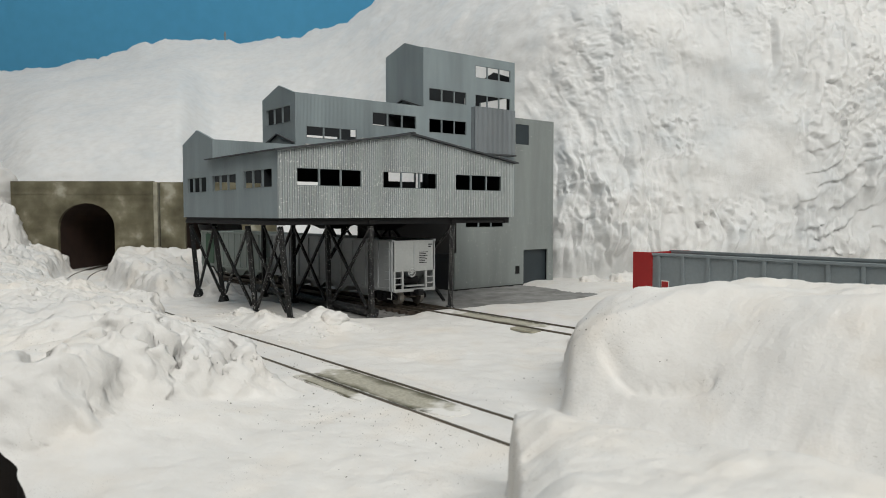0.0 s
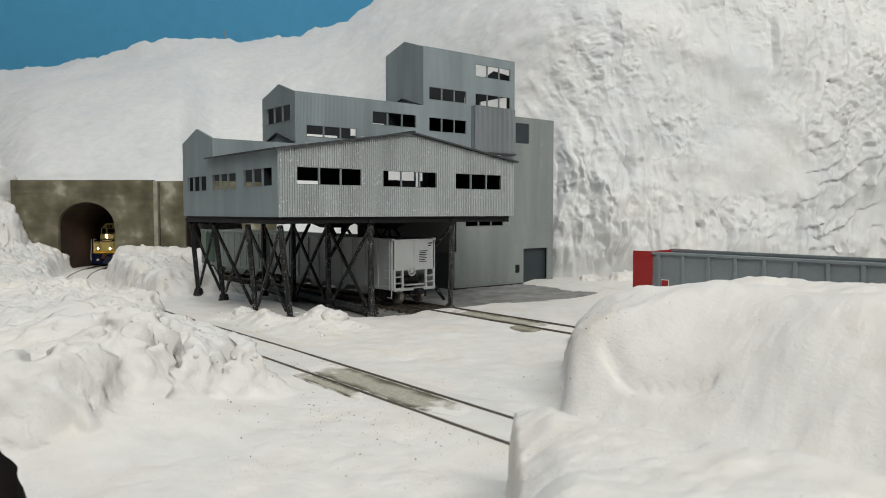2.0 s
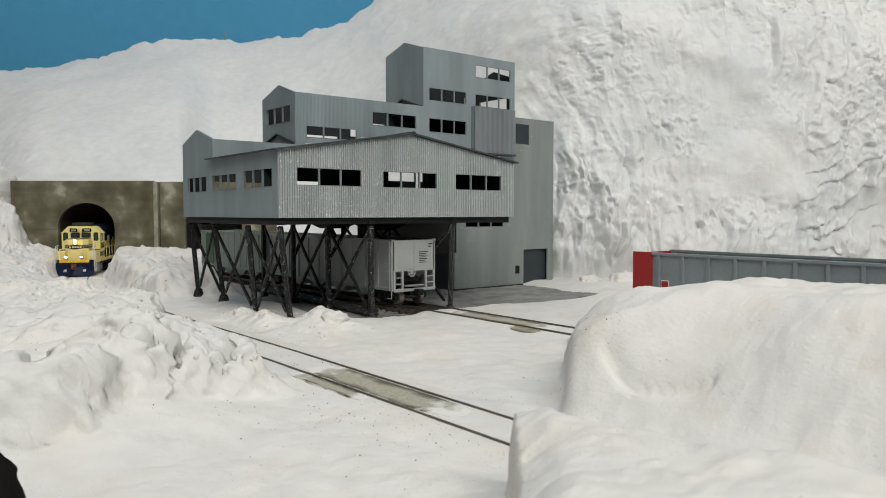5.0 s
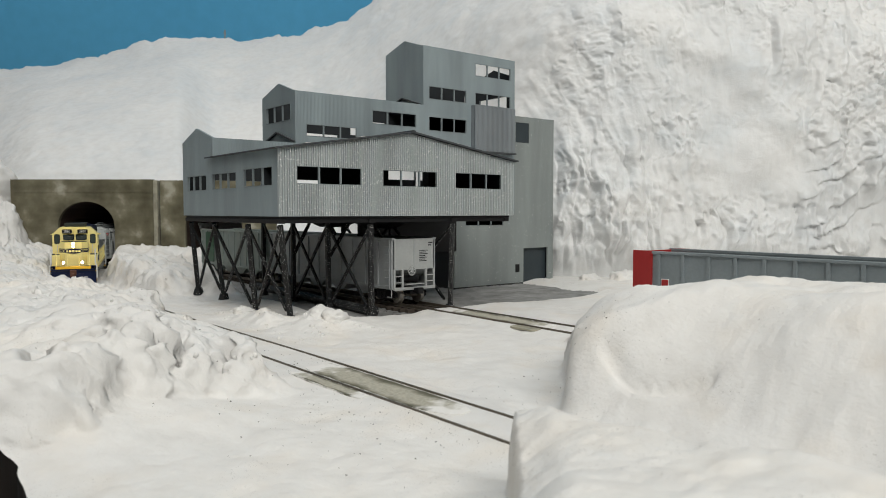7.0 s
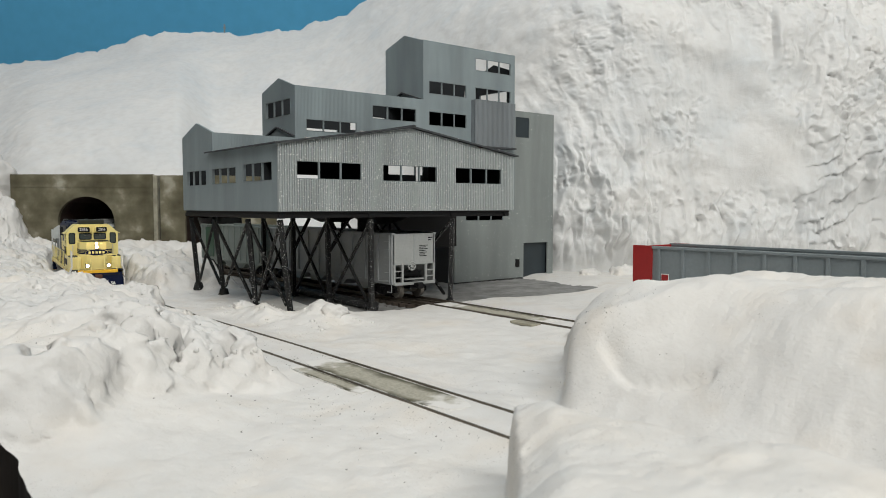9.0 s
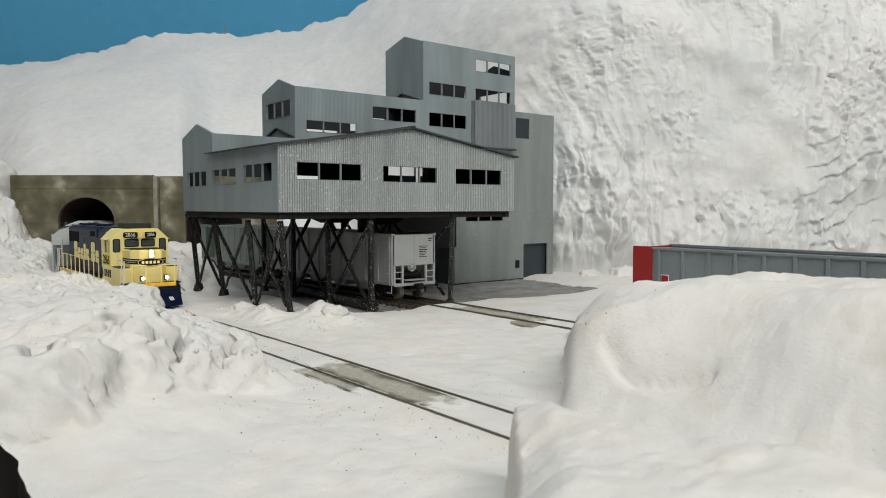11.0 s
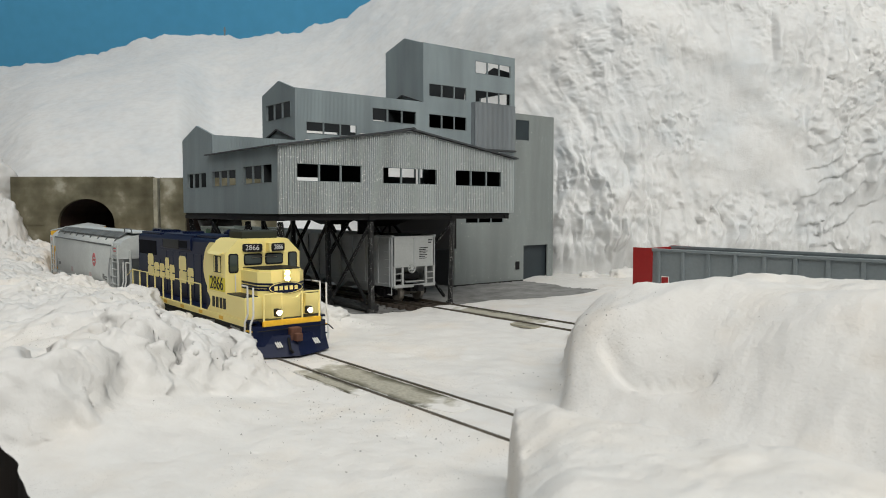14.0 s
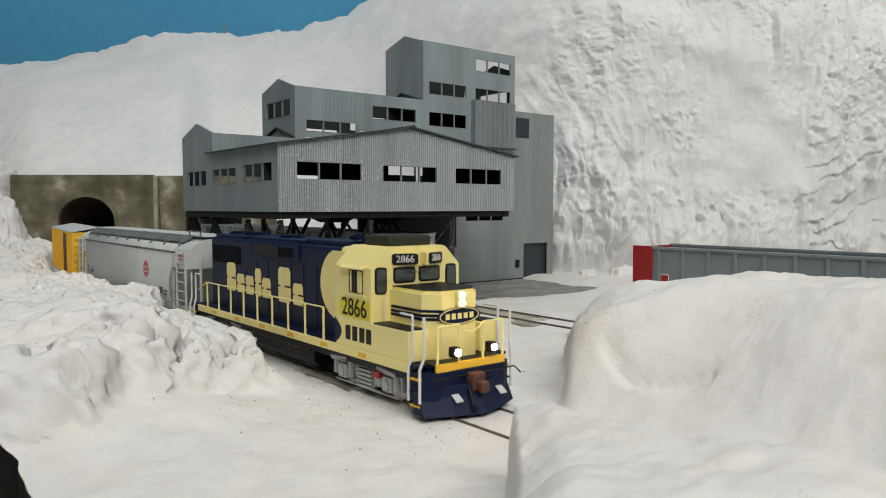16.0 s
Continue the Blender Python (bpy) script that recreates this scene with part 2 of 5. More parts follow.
def beam(bm, a, b, wide, deep, up=(0, 0, 1)):
    """A square-section timber between two places in millimetres."""
    a, b = Vector(a) * MM, Vector(b) * MM
    q = (b - a).to_track_quat("Z", "X" if abs((b - a).normalized().z) > 0.5 else "Y").to_matrix().to_4x4()
    bmesh.ops.create_cube(bm, size=1, matrix=Matrix.Translation((a + b) / 2) @ q @ Matrix.Diagonal((wide * MM, deep * MM, (b - a).length, 1)))
    return bm


def prism(bm, outline, axis, lo, hi, mat=0):
    """An outline (pairs in millimetres) swept along x, y or z."""
    def at(u, v, k):
        p = {"x": (k, u, v), "y": (u, k, v), "z": (u, v, k)}[axis]
        return bm.verts.new(Vector(p) * MM)
    a, b = [at(u, v, lo) for u, v in outline], [at(u, v, hi) for u, v in outline]
    faces = [bm.faces.new(a), bm.faces.new(b)]
    for i in range(len(a)):
        j = (i + 1) % len(a)
        faces.append(bm.faces.new((a[i], a[j], b[j], b[i])))
    for f in faces:
        f.material_index = mat
    bmesh.ops.recalc_face_normals(bm, faces=faces)
    return bm


def holed_wall(axis, at, thick, u0, u1, z0, z1, holes=(), peak=None):
    """A wall sheet in millimetres in the plane axis = at, with rectangular openings and an optional gable peak (u, z). thick is signed, towards the inside."""
    bm = bmesh.new()
    us = sorted({u0, u1, *(h[0] for h in holes), *(h[1] for h in holes)})
    zs = sorted({z0, z1, *(h[2] for h in holes), *(h[3] for h in holes)})
    verts = {}

    def vert(u, z, k):
        key = (round(u, 3), round(z, 3), k)
        if key not in verts:
            d = at + k * thick
            verts[key] = bm.verts.new(Vector((d, u, z) if axis == "x" else (u, d, z)) * MM)
        return verts[key]

    def solid(i, j):
        if i < 0 or j < 0 or i >= len(us) - 1 or j >= len(zs) - 1:
            return False
        cu, cz = (us[i] + us[i + 1]) / 2, (zs[j] + zs[j + 1]) / 2
        return not any(h[0] < cu < h[1] and h[2] < cz < h[3] for h in holes)

    for i in range(len(us) - 1):
        for j in range(len(zs) - 1):
            if not solid(i, j):
                continue
            a, b, c, d = us[i], us[i + 1], zs[j], zs[j + 1]
            bm.faces.new([vert(u, z, 0) for u, z in ((a, c), (b, c), (b, d), (a, d))])
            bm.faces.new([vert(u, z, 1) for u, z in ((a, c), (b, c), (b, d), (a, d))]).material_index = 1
            for di, dj, e in ((-1, 0, ((a, c), (a, d))), (1, 0, ((b, c), (b, d))), (0, -1, ((a, c), (b, c))), (0, 1, ((a, d), (b, d)))):
                if not solid(i + di, j + dj) and not (peak and dj == 1 and j == len(zs) - 2):
                    (p, q), (r, s) = e
                    bm.faces.new((vert(p, q, 0), vert(r, s, 0), vert(r, s, 1), vert(p, q, 1)))
    if peak:
        top = [u for u in us]
        for k in (0, 1):
            bm.faces.new([vert(u, z1, k) for u in top] + [vert(*peak, k)]).material_index = k
        for u in (u0, u1):
            bm.faces.new((vert(u, z1, 0), vert(*peak, 0), vert(*peak, 1), vert(u, z1, 1)))
    bmesh.ops.recalc_face_normals(bm, faces=bm.faces[:])
    return bm


def lettering(name, body, size, m, mat, parent, squeeze=1.0):
    c = bpy.data.curves.new(name, "FONT")
    c.body, c.size, c.extrude, c.align_x, c.align_y = body, size * MM, 0.12 * MM, "CENTER", "CENTER"
    c.materials.append(mat)
    ob = new(name, c)
    ob.parent = parent
    ob.matrix_basis = m @ Matrix.Diagonal((squeeze, 1, 1, 1))
    return ob


# ---- relief for the modelled land ----
def lattice(ix, iy, iz):
    h = (ix * 374761393 + iy * 668265263 + iz * 2147483647 + 144665) & 0xFFFFFFFF
    h = ((h ^ (h >> 13)) * 1274126177) & 0xFFFFFFFF
    return ((h ^ (h >> 16)) & 0xFFFF) / 32767.5 - 1.0


def lumps(x, y, z=0.0):
    """Smooth lattice noise, -1 to 1, on arrays."""
    x, y, z = np.broadcast_arrays(np.asarray(x, float), y, z)
    fx, fy, fz = np.floor(x), np.floor(y), np.floor(z)
    ix, iy, iz = fx.astype(np.int64), fy.astype(np.int64), fz.astype(np.int64)
    u, v, w = x - fx, y - fy, z - fz
    u, v, w = (k * k * k * (k * (k * 6 - 15) + 10) for k in (u, v, w))
    out = 0
    for a in (0, 1):
        for b in (0, 1):
            for c in (0, 1):
                out = out + lattice(ix + a, iy + b, iz + c) * (u if a else 1 - u) * (v if b else 1 - v) * (w if c else 1 - w)
    return out


def fractal(x, y, z=0.0, octaves=4, gain=0.5):
    out, amp = 0, 1.0
    for k in range(octaves):
        out = out + amp * lumps(x * 2.03 ** k + 17.3 * k, y * 2.03 ** k - 9.1 * k, z * 2.03 ** k + 5.7 * k)
        amp *= gain
    return out


def ease(x, lo, hi):
    t = np.clip((x - lo) / (hi - lo), 0, 1)
    return t * t * (3 - 2 * t)


# the running line: straight, then an arc into the tunnel
BEND, RADIUS = -0.41, 0.62


def dip(s):
    """The line falls a little towards the tunnel."""
    return -0.0011 * ease(-s, 0.08, 0.28)


def line_at(run):
    if run >= BEND:
        return Vector((run, 0.0, float(dip(run))))
    a = (BEND - run) / RADIUS
    return Vector((BEND - RADIUS * math.sin(a), RADIUS * (1 - math.cos(a)), float(dip(run))))


def offset_from_line(s, w):
    far = RADIUS - np.hypot(s - BEND, w - RADIUS)
    return np.where(s >= BEND, w, far)


SIDING_Y = 0.145
EDGE_Y = -0.1110


CREVICES = ((((-0.0609, -0.0696), (-0.0635, -0.065), (-0.0625, -0.0600)), 0.0014, 0.0105),
            (((-0.0668, -0.0811), (-0.0670, -0.0788), (-0.0717, -0.0743)), 0.0013, 0.0080),
            (((-0.0620, -0.0915), (-0.0560, -0.0930), (-0.0480, -0.0945)), 0.0016, 0.0095),
            (((-0.0600, -0.0604), (-0.0650, -0.0570), (-0.0730, -0.0555)), 0.0013, 0.0085),
            (((-0.0700, -0.040), (-0.0640, -0.043), (-0.0600, -0.047)), 0.0014, 0.0090))
SCOOP = ((0.0308, 0.0396), (0.0339, 0.0393), (0.0380, 0.0386), (0.0427, 0.0387), (0.0468, 0.0399), (0.0530, 0.0420), (0.0582, 0.0438), (0.0628, 0.0457))


def near_line(s, w, pts):
    """Distance in plan to a broken line."""
    best = np.full(np.shape(s), 9.0)
    for (a, b), (c, d) in zip(pts, pts[1:]):
        k = np.clip(((s - a) * (c - a) + (w - b) * (d - b)) / ((c - a) ** 2 + (d - b) ** 2), 0, 1)
        best = np.minimum(best, np.hypot(s - a - k * (c - a), w - b - k * (d - b)))
    return best


def land_height(s, w):
    """Height of the snow in metres."""
    lat = offset_from_line(s, w)
    rough = fractal(s * 55, w * 55, 0, 5, 0.55)
    soft = fractal(s * 22, w * 22, 3.3, 3)
    z = -0.0022 + 0.0011 * soft + 0.0008 * rough
    # bank between the line and the layout's front edge
    wob = 0.006 * fractal(s * 40, w * 40, 8.0, 3)
    left = ease(-lat + wob + 0.003 * ease(-s, 0.18, 0.24), 0.020, 0.030) * ease(-s - 0.049 + 0.016 * ease(-w, 0.075, 0.09) + 1.1 * wob, 0.0, 0.014)
    crest = 0.0190 - 0.0081 * ease(s, -0.20, -0.13) * (1 - ease(-lat, 0.038, 0.065)) + 0.0050 * ease(-lat, 0.03, 0.07) - 0.006 * ease(-lat, 0.075, 0.115) + 0.0026 * soft + 0.0016 * rough
    ridge = 0.004 * np.exp(-((s + 0.135) / 0.03) ** 2 - ((w + 0.045) / 0.018) ** 2)
    for pts, wide, deep in CREVICES:
        z = z - left * deep * np.exp(-(near_line(s, w, pts) / wide) ** 2)
    crag = fractal(s * 120, w * 120, 1.5, 4, 0.6)
    ledge = np.abs(fractal(s * 48 + 5, w * 70, 4.0, 3))
    grain = fractal(s * 260, w * 260, 6.5, 3, 0.6)
    patchy = ease(fractal(s * 25, w * 25, 11.0, 2), -0.2, 0.5)
    crest = crest + 0.0014 * crag + 0.0009 * grain * (0.35 + patchy) + 0.0030 * patchy * (0.30 - ledge) * ease(ledge, 0.0, 0.10)
    crest = crest - 0.0036 * ease(-s, 0.25, 0.33) * (1 - ease(-lat, 0.06, 0.10))
    split = fractal(s * 34 + 0.5 * crag, w * 46, 17.0, 3)
    puff = np.abs(fractal(s * 58 + 3, w * 58, 33.0, 2))
    crest = crest + 0.0048 * (np.minimum(puff, 0.55) - 0.22)
    crest = crest - 0.0026 * np.exp(-(split / 0.036) ** 2) * ease(fractal(s * 21, w * 21, 19.0, 2), 0.0, 0.35)
    z = z + left * (crest + ridge)
    ramp_up = 0.008 * ease(-s - 0.005 + 0.004 * soft, 0.0, 0.06) * ease(-lat, 0.03, 0.075)
    z = z + ramp_up * (1 - left)
    # block beside the camera
    e2 = s - (0.0565 + np.maximum(0, -0.028 - w) * 1.035) + 0.15 * wob
    near = ease(-lat + 0.1 * wob, 0.021, 0.029) * (0.84 * ease(e2 + 0.0004 * crag, 0.0015, 0.0042) + 0.16 * ease(e2, 0.002, 0.016))
    z = z + near * (0.0225 + 0.0020 * ease(s, 0.06, 0.11) + 0.0010 * soft + 0.0005 * rough)
    # big smooth bank past the line
    e1 = s - (0.0225 - (w - 0.030) * 0.878) + 0.3 * wob + 0.0005 * crag
    wall = 0.50 * (1 - ease(w, 0.055, 0.105))
    rise = wall * ease(e1, -0.0015, 0.0045) + (1 - wall) * (1 - np.exp(-np.maximum(0, e1) / (0.026 + 0.16 * np.maximum(0, w - 0.05) + 0.36 * np.maximum(0, w - 0.10))))
    big = ease(lat + 0.15 * wob, 0.022, 0.042 + 0.034 * ease(s, 0.02, 0.06)) * (1 - 0.86 * ease(w, 0.150, 0.178)) * rise
    z = z + big * (0.0415 + 0.0016 * soft + 0.0006 * rough + 0.0012 * fractal(s * 48, w * 48, 23.0, 3) + 0.0011 * fractal(s * 75, w * 75, 13.0, 3, 0.55) * ease(w, 0.09, 0.13) + 0.0016 * fractal(s * 190, w * 190, 2.5, 3, 0.6) * (1 - ease(e1, 0.004, 0.03))) * (1 - 0.13 * ease(w, 0.11, 0.15))
    # scooped lip across it
    z = z - ease(big, 0.05, 0.2) * 0.0042 * np.exp(-(near_line(s, w, SCOOP) / 0.0013) ** 2)
    # lumpy snow beyond the house, right of the tunnel
    far = ease(lat + 0.35 * wob, 0.022, 0.033) * ease(-s + 2 * wob, 0.330, 0.385) * (1 - ease(w, 0.24, 0.30))
    z = z + far * (0.0185 + 0.004 * soft + 0.003 * rough + 0.0022 * crag + 0.0030 * (np.minimum(puff, 0.55) - 0.22))
    # and left of it
    bank = ease(-lat + wob, 0.022, 0.045) * ease(-s, 0.50, 0.62)
    z = z + bank * (0.0050 + 0.022 * ease(-lat, 0.085, 0.14) + 0.004 * soft + 0.003 * rough + 0.0016 * crag)
    # rounded rock against the portal's end
    z = z + 0.042 * np.exp(-((np.hypot(s + 0.702, w + 0.0265) / 0.026) ** 4)) * (1 + 0.25 * soft)
    # heap in front of the legs
    z = z + 0.0075 * np.exp(-((s + 0.172) / 0.020) ** 2 - ((w - 0.058) / 0.017) ** 2) * (1 + 0.5 * rough)
    z = z + 0.0045 * np.exp(-((s + 0.205) / 0.03) ** 2 - ((w - 0.034) / 0.009) ** 2) * (1 + 0.6 * rough)
    # flat fill along the rails
    flat = np.exp(-(np.maximum(0, np.abs(lat) - 0.012) / 0.007) ** 2)
    z = z * (1 - flat) + flat * (dip(s) - 0.0006 + 0.00012 * rough)
    side = np.exp(-(np.maximum(0, np.abs(w - SIDING_Y) - 0.011) / 0.006) ** 2) * ease(s, -0.205, -0.195) * (1 - ease(s, -0.05, -0.03))
    z = z * (1 - side) + side * (-0.0009 + 0.00012 * rough)
    # yard under and beside the mine
    yard = ease(-s, 0.184, 0.196) * ease(w + 0.4 * wob, 0.078, 0.090) * (1 - ease(-s, 0.56, 0.62))
    yard = np.maximum(yard, ease(-s + 0.5 * wob - 0.35 * np.maximum(0, w - 0.22), 0.186, 0.200) * ease(w + wob, 0.176, 0.195)) * (1 - ease(-s, 0.56, 0.62)) * (1 - ease(w + 0.6 * wob, 0.318, 0.335))
    z = z * (1 - yard) + yard * (-0.0052 + 0.0003 * rough)
    inner = (s - EYE.x) * AHEAD.x + (w - EYE.y) * AHEAD.y
    return np.where(inner > 0.786, np.minimum(z, -0.0030), z)


def sheet(name, xs, ys, zs, mats, flip=False, smooth=True):
    """A grid mesh from three arrays of one shape."""
    r, c = xs.shape
    me = bpy.data.meshes.new(name)
    idx = np.arange(r * c).reshape(r, c)
    q = np.stack((idx[:-1, :-1], idx[:-1, 1:], idx[1:, 1:], idx[1:, :-1]), -1).reshape(-1, 4)
    if flip:
        q = q[:, ::-1]
    me.from_pydata(np.stack((xs, ys, zs), -1).reshape(-1, 3).tolist(), [], q.tolist())
    for m in mats if isinstance(mats, (list, tuple)) else (mats,):
        me.materials.append(m)
    if smooth:
        me.polygons.foreach_set("use_smooth", [True] * len(me.polygons))
    return new(name, me)


def stretches(*bits):
    out = [np.arange(a, b, step) for a, b, step in bits]
    return np.concatenate(out + [np.array([bits[-1][1]])])


gs = stretches((-1.15, -0.70, 0.012), (-0.70, -0.36, 0.0020), (-0.36, -0.30, 0.0013), (-0.30, -0.03, 0.0009), (-0.03, 0.035, 0.0011), (0.035, 0.125, 0.0006), (0.125, 0.17, 0.0014), (0.17, 0.30, 0.004), (0.30, 1.0, 0.025))
gw = stretches((EDGE_Y, -0.018, 0.0009), (-0.018, 0.06, 0.0013), (0.06, 0.20, 0.0022), (0.20, 0.36, 0.005), (0.36, 1.1, 0.02))
S, W = np.meshgrid(gs, gw, indexing="ij")
Z = land_height(S, W)
# crumpled edges: the plaster also bulges sideways on the steep banks
steep = np.clip(np.hypot(*np.gradient(Z, gs, gw)), 0, 1.2) / 1.2
lat0 = np.abs(offset_from_line(S, W))
free = ease(lat0, 0.017, 0.024) * (1 - ease(W, 0.30, 0.36)) * steep * (1 - 0.85 * ease(S, -0.03, 0.02))
drip = np.sqrt(np.abs(fractal(S * 95 + 2, W * 95, 9.0, 2)) + 0.01) - 0.4
lean = ease(-offset_from_line(S, W), 0.018, 0.026) * (1 - ease(-offset_from_line(S, W), 0.034, 0.050)) * ease(-S, 0.05, 0.07) * (1 - ease(-S, 0.20, 0.26))
S2 = S + 0.0018 * free * fractal(S * 210, W * 210, Z * 300, 3)
W2 = W + 0.0018 * free * fractal(S * 210 + 40, W * 210, Z * 300 + 9, 3) + 0.0042 * free * lean * drip
W2[:, 0] = EDGE_Y
W2 -= (0.014 * ease(-gs, 0.022, 0.050))[:, None] * (1 - ease(W, EDGE_Y, -0.075))
W2[:, :4] += (0.0016 * fractal(gs * 60, 3.0, 0, 3))[:, None] * np.array((1.0, 0.8, 0.5, 0.2))[None, :]
ground = tagged(sheet("ground", S2, W2, Z, M_SNOW, flip=False), "white plaster snow banks and flats of the model layout", "snow", kind="structure")

# front board of the layout and the room round it
fb = bmesh.new()
for i in range(len(gs) - 1):
    a, b = gs[i], gs[i + 1]
    za, zb = Z[i, 0], Z[i + 1, 0]
    v = [fb.verts.new(p) for p in ((S2[i, 0], W2[i, 0], za), (S2[i + 1, 0], W2[i + 1, 0], zb), (b, W2[i + 1, 0] - 0.001, -0.30), (a, W2[i, 0] - 0.001, -0.30))]
    fb.faces.new(v)
bmesh.ops.recalc_face_normals(fb, faces=fb.faces[:])
tagged(part("trim_layout_edge", fb, M_LINER), "layout edge board, darkness of the drop in its brown-black", "board", kind="structure")
tagged(part("floor", boxed(-3500, 3500, -3500, 3500, -960, -920), M_CARPET), "dark room floor below the layout", "floor", kind="structure")
for nm, bx in (("wall_north", (-3600, 3600, 2600, 2700)), ("wall_south", (-3600, 3600, -2700, -2600)), ("wall_east", (2600, 2700, -2600, 2600)), ("wall_west", (-2700, -2600, -2600, 2600))):
    tagged(part(nm, boxed(*bx, -920, 1800), M_PLASTER), "plain off-white room wall", "wall", kind="structure")
tagged(part("ceiling", boxed(-3600, 3600, -2700, 2700, 1800, 1850), M_PLASTER), "plain white room ceiling", "ceiling", kind="structure")


# ---- mountain ----
RIDGE_X = (-1.2, -0.60, -0.526, -0.449, -0.411, -0.372, -0.334, -0.280, -0.188, -0.172, -0.130, -0.111, -0.080, -0.052, 0.02, 0.2, 0.6, 1.4)
RIDGE_Y = (0.16, 0.190, 0.197, 0.213, 0.225, 0.236, 0.234, 0.230, 0.238, 0.250, 0.252, 0.272, 0.291, 0.300, 0.325, 0.37, 0.42, 0.42)


def within(x, lo, hi, soft):
    """1 between lo and hi, fading over soft."""
    return ease(x, lo - soft, lo + soft) * (1 - ease(x, hi - soft, hi + soft))


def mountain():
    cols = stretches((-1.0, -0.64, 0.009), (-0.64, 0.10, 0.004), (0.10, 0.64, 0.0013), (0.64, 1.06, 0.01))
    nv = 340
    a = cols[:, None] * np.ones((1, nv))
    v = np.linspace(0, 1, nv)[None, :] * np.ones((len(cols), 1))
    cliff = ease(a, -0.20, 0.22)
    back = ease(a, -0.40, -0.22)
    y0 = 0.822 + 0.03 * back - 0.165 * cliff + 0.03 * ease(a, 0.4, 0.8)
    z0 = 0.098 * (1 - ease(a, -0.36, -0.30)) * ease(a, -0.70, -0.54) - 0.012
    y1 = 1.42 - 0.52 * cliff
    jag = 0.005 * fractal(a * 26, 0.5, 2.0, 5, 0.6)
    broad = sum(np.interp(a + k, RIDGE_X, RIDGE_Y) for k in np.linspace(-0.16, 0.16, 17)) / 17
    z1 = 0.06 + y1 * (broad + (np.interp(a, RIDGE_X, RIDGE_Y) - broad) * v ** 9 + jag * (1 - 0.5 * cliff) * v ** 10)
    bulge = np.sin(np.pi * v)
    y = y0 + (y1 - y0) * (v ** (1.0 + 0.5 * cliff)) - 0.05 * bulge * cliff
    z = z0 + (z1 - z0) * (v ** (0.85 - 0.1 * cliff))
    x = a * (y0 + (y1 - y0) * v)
    # up the face, in metres at arm's length
    h = z
    face = ease(a, 0.08, 0.19)
    big = fractal(x * 7, z * 7, y * 7, 4)
    warp = lumps(x * 12, h * 9, 5.0)
    # a smooth apron of run plaster under the middle of the cliff
    apron = within(x - 0.012 * warp, 0.245 - 0.030 * (1 - ease(h, 0.06, 0.20)), 0.285 + 0.075 * (1 - ease(h, 0.06, 0.24)), 0.022) * (1 - ease(h, 0.19, 0.25)) * ease(h, 0.055, 0.085)
    # hanging folds beside the mine
    hang = within(x + 0.01 * warp, 0.10, 0.190, 0.020) * (1 - ease(h + 0.02 * warp, 0.095, 0.135))
    fold = np.sqrt(np.abs(fractal(x * 62 + 0.9 * warp + h * 5, h * 13, 4.0, 3, 0.5)) + 0.012)
    knots = fractal(x * 95, h * 70, 8.0, 4, 0.6)
    # trowel strokes over the upper face
    lean = x + 0.10 * h * np.sign(0.27 - x)
    quiet = 1 - 0.62 * (1 - ease(x, 0.18, 0.26)) * ease(h, 0.11, 0.16)
    stroke = fractal(lean * 48 + 0.8 * warp, h * 7.5, 14.0, 3, 0.5)
    combed = fractal(lean * 150 + warp, h * 24, 24.0, 3, 0.55)
    # crumbled patches: beads of plaster with a clean lower edge
    patch = ease(fractal(x * 13, h * 15, 21.0, 3), 0.05, 0.50)
    patch = patch * (1 - 0.75 * (1 - ease(x, 0.18, 0.24)) * ease(h, 0.12, 0.17))
    bead = np.maximum(0, fractal(x * 165, h * 175, 3.0, 3, 0.55) - 0.10)
    pit = np.maximum(0, fractal(x * 120, h * 140, 15.0, 3, 0.55) - 0.36)
    # broken layers low down
    t = h * 42 + 1.3 * fractal(x * 12, h * 14, 41.0, 4, 0.6) - x * 3.0
    saw = (1 - (t - np.floor(t))) ** 1.6 * ease(t - np.floor(t), 0.0, 0.10)
    low = ease(x, 0.29, 0.36) * (1 - ease(h + 0.015 * warp, 0.105, 0.150))
    layered = saw * low * ease(fractal(x * 19, h * 26, 51.0, 3), -0.05, 0.35)
    layered = layered + saw * 0.6 * within(x, 0.20, 0.36, 0.03) * (1 - ease(h, 0.045, 0.075)) * ease(fractal(x * 18, h * 18, 61.0, 2), 0.0, 0.4)
    grit = fractal(x * 190, h * 190, 71.0, 3, 0.6) * ease(x, 0.33, 0.40) * within(h, 0.10, 0.20, 0.03)
    hollow = np.exp(-(((x - 0.405) / 0.034) ** 2 + ((h - 0.058) / 0.020) ** 2) ** 2)
    calm = (1 - 0.88 * apron) * (1 - 0.85 * hollow)
    push = 0.016 * big * (0.6 + 0.4 * cliff)
    push = push + face * calm * ((0.0046 * stroke * (1 - 0.5 * hang) + 0.0022 * combed) * quiet + 0.0115 * hang * (fold - 0.45) + 0.0026 * hang * knots + (0.0040 * bead - 0.0056 * pit) * (0.30 + 0.70 * patch) + 0.0046 * layered + 0.0022 * grit + 0.0020 * low * knots)
    push = push - 0.010 * hollow + 0.004 * apron * (1 - 0.3 * stroke)
    slope = 1 - face
    fine = fractal(x * 125 + 2 * warp, z * 48, y * 30, 4, 0.6)
    push = push + slope * (0.0010 * fine + 0.0016 * fractal(x * 30, z * 22, 81.0, 3))
    edge = ease(v, 0, 0.05)
    y = y - push * edge
    z = z + 0.0014 * edge * face * calm * knots * (0.3 + patch) - 0.003 * edge * face * layered
    x = x + 0.003 * edge * face * calm * fractal(x * 50, h * 50, 31.0, 3)
